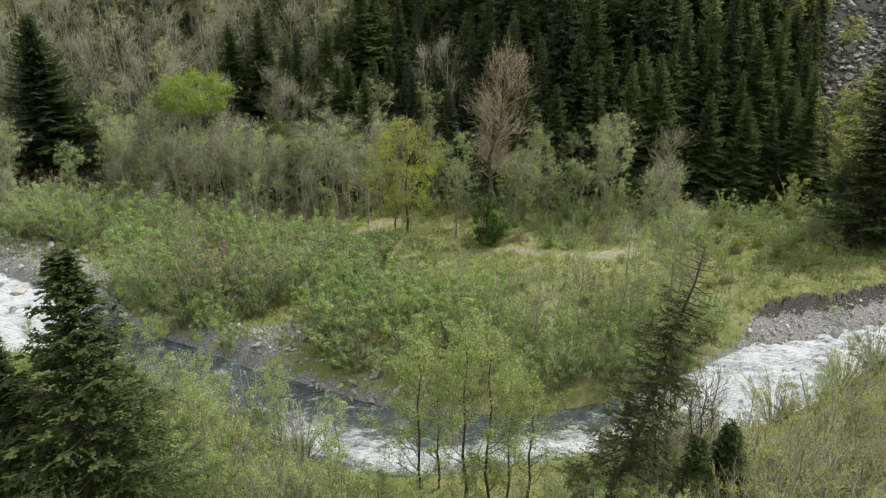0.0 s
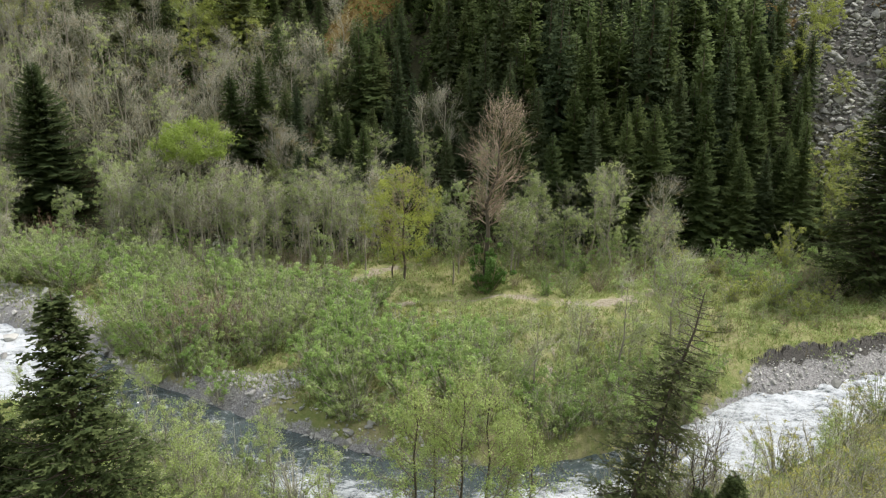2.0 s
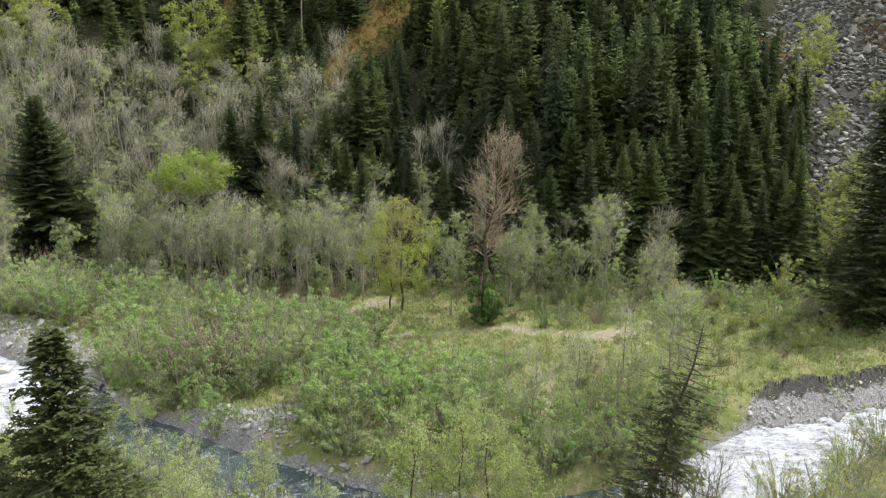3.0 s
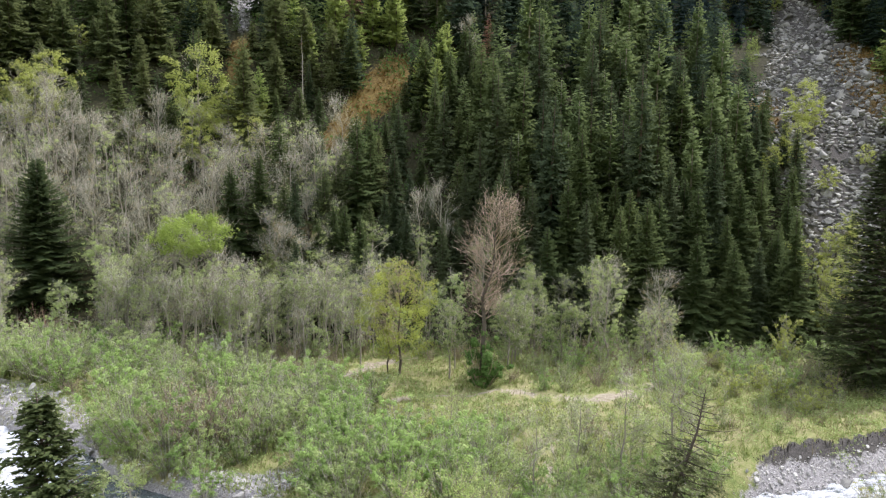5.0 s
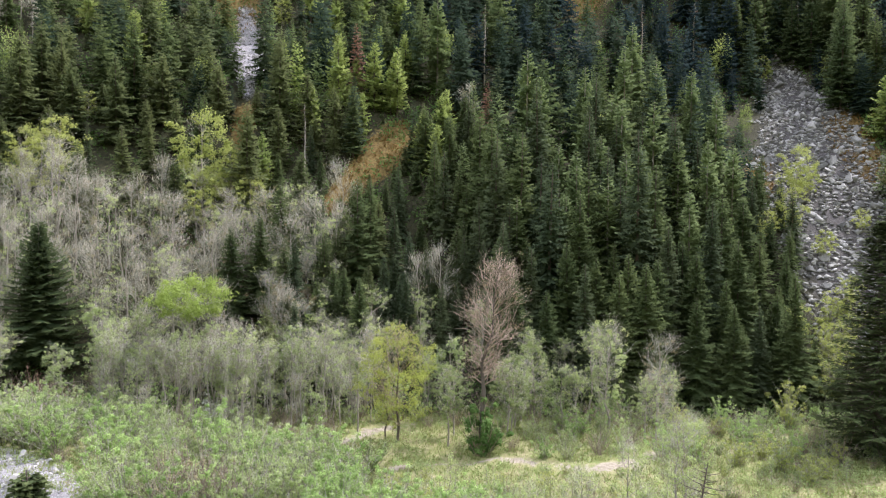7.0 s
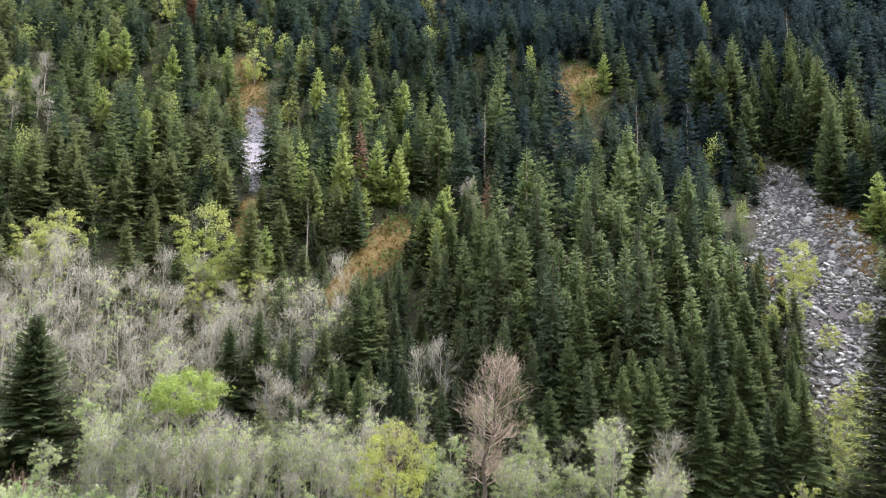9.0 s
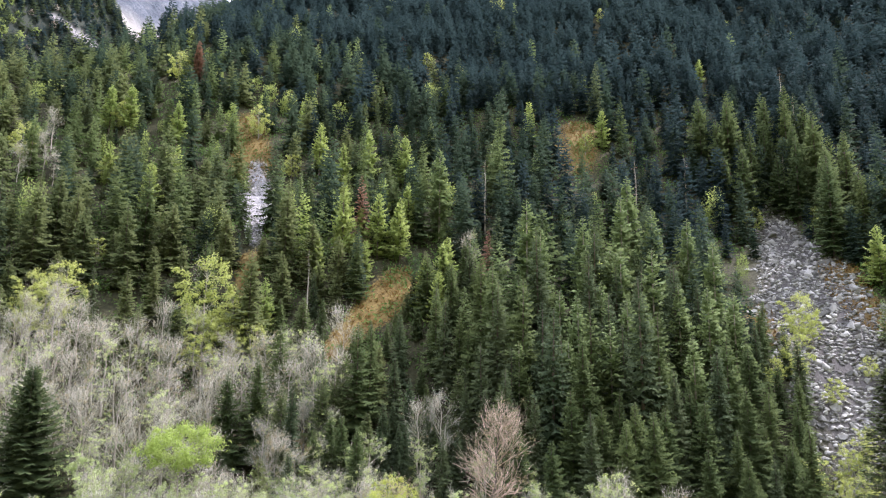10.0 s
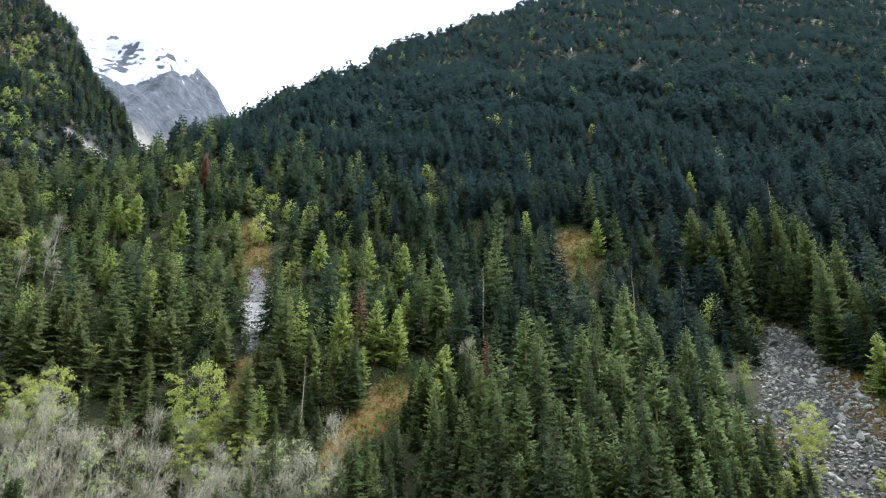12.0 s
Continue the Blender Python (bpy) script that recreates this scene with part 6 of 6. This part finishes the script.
# turf and roots hanging over the cut bank, dark to stand in for its shadow
fs = strewn(6500, 20.8, 42, 36, 60, lambda x, y: (y > np.interp(x, FAR_X, FAR_Y)) & dry(x, y, face(x) - 0.3) & ~dry(x, y, face(x) + 0.25))
x, y = fs[:, 0], fs[:, 1]
top = np.stack([x, y, H(x, y + 1.0) + 0.02], 1)
low = top + np.stack([rng.normal(0, 0.05, len(x)), -np.abs(rng.normal(0.12, 0.1, len(x))), -rng.uniform(0.2, 1.1, len(x)) * np.clip(0.6 + 0.5 * waves(x, 0 * x, 15, 3), 0.1, 1)], 1)
s = Soup()
spikes(s, top, low, 0.03)
tagged(new("turf_edge", s.mesh("turf_edge", M["soil_shade"])), "dark roots under the cut turf, standing in for the overhang shadow", "bank edge", kind="stuff")

# ---- wooded shoulder across the side valley ----
V, F, TN, TI, FM, n = [], [], [], [], [], 0
# the bluest needle colour here carries the haze of distance
tiny_mats = [M["spruce"], M["larch"], M["shaded_spruce"], M["grey_twig"]]
GROVES = [(-564, 796, 22), (-505, 722, 24), (-533, 807, 14), (-537, 820, 12), (-519, 722, 20), (-495, 728, 16), (-515, 813, 9), (-573, 817, 8)]
tiny = [[proto(h=18, r=3.8, boughs=26, segs=1, wide=0.8, fill=3, blunt=0.85, bite=3), proto(h=21, r=3.6, boughs=28, segs=1, wide=0.8, fill=3, blunt=0.9, bite=3)], [round_proto(11, 4.2, 60, 1.3)]]
tiny += [tiny[0], tiny[1]]
for _ in range(7000):
    x, y = rng.uniform(-800, -280), rng.uniform(590, 960)
    z = float(spur_height(x, y))
    if z < 40 or not (-0.85 < x / y < -0.36):
        continue
    if float(region(x, y, *SLIDE)) > 0.45:
        continue
    u = rng.uniform()
    grove = any(math.hypot(x - a, y - b) < r for a, b, r in GROVES)
    k = 1 if u < (0.5 if grove else 0.025) else 3 if u > 0.975 - 0.25 * (y > 780 and x < -560) else 2 if rng.uniform() < 0.6 else 0
    v, f, t = tiny[k][int(rng.integers(len(tiny[k])))]
    V.append(v * rng.uniform(0.85, 1.35) + (x, y, z - 1))
    F.append(f + n)
    TI.append(t)
    TN.append(np.full(len(v), rng.uniform()))
    FM.append(np.full(len(f), k))
    n += len(v)
me = mesh_np("shoulder_woods", np.concatenate(V), np.concatenate(F), tiny_mats, {"tip": np.concatenate(TI), "tint": np.concatenate(TN)}, face_mat=np.concatenate(FM))
tagged(new("shoulder_woods", me), "mixed dark and spring-green forest on a far shoulder", "forest", kind="stuff")
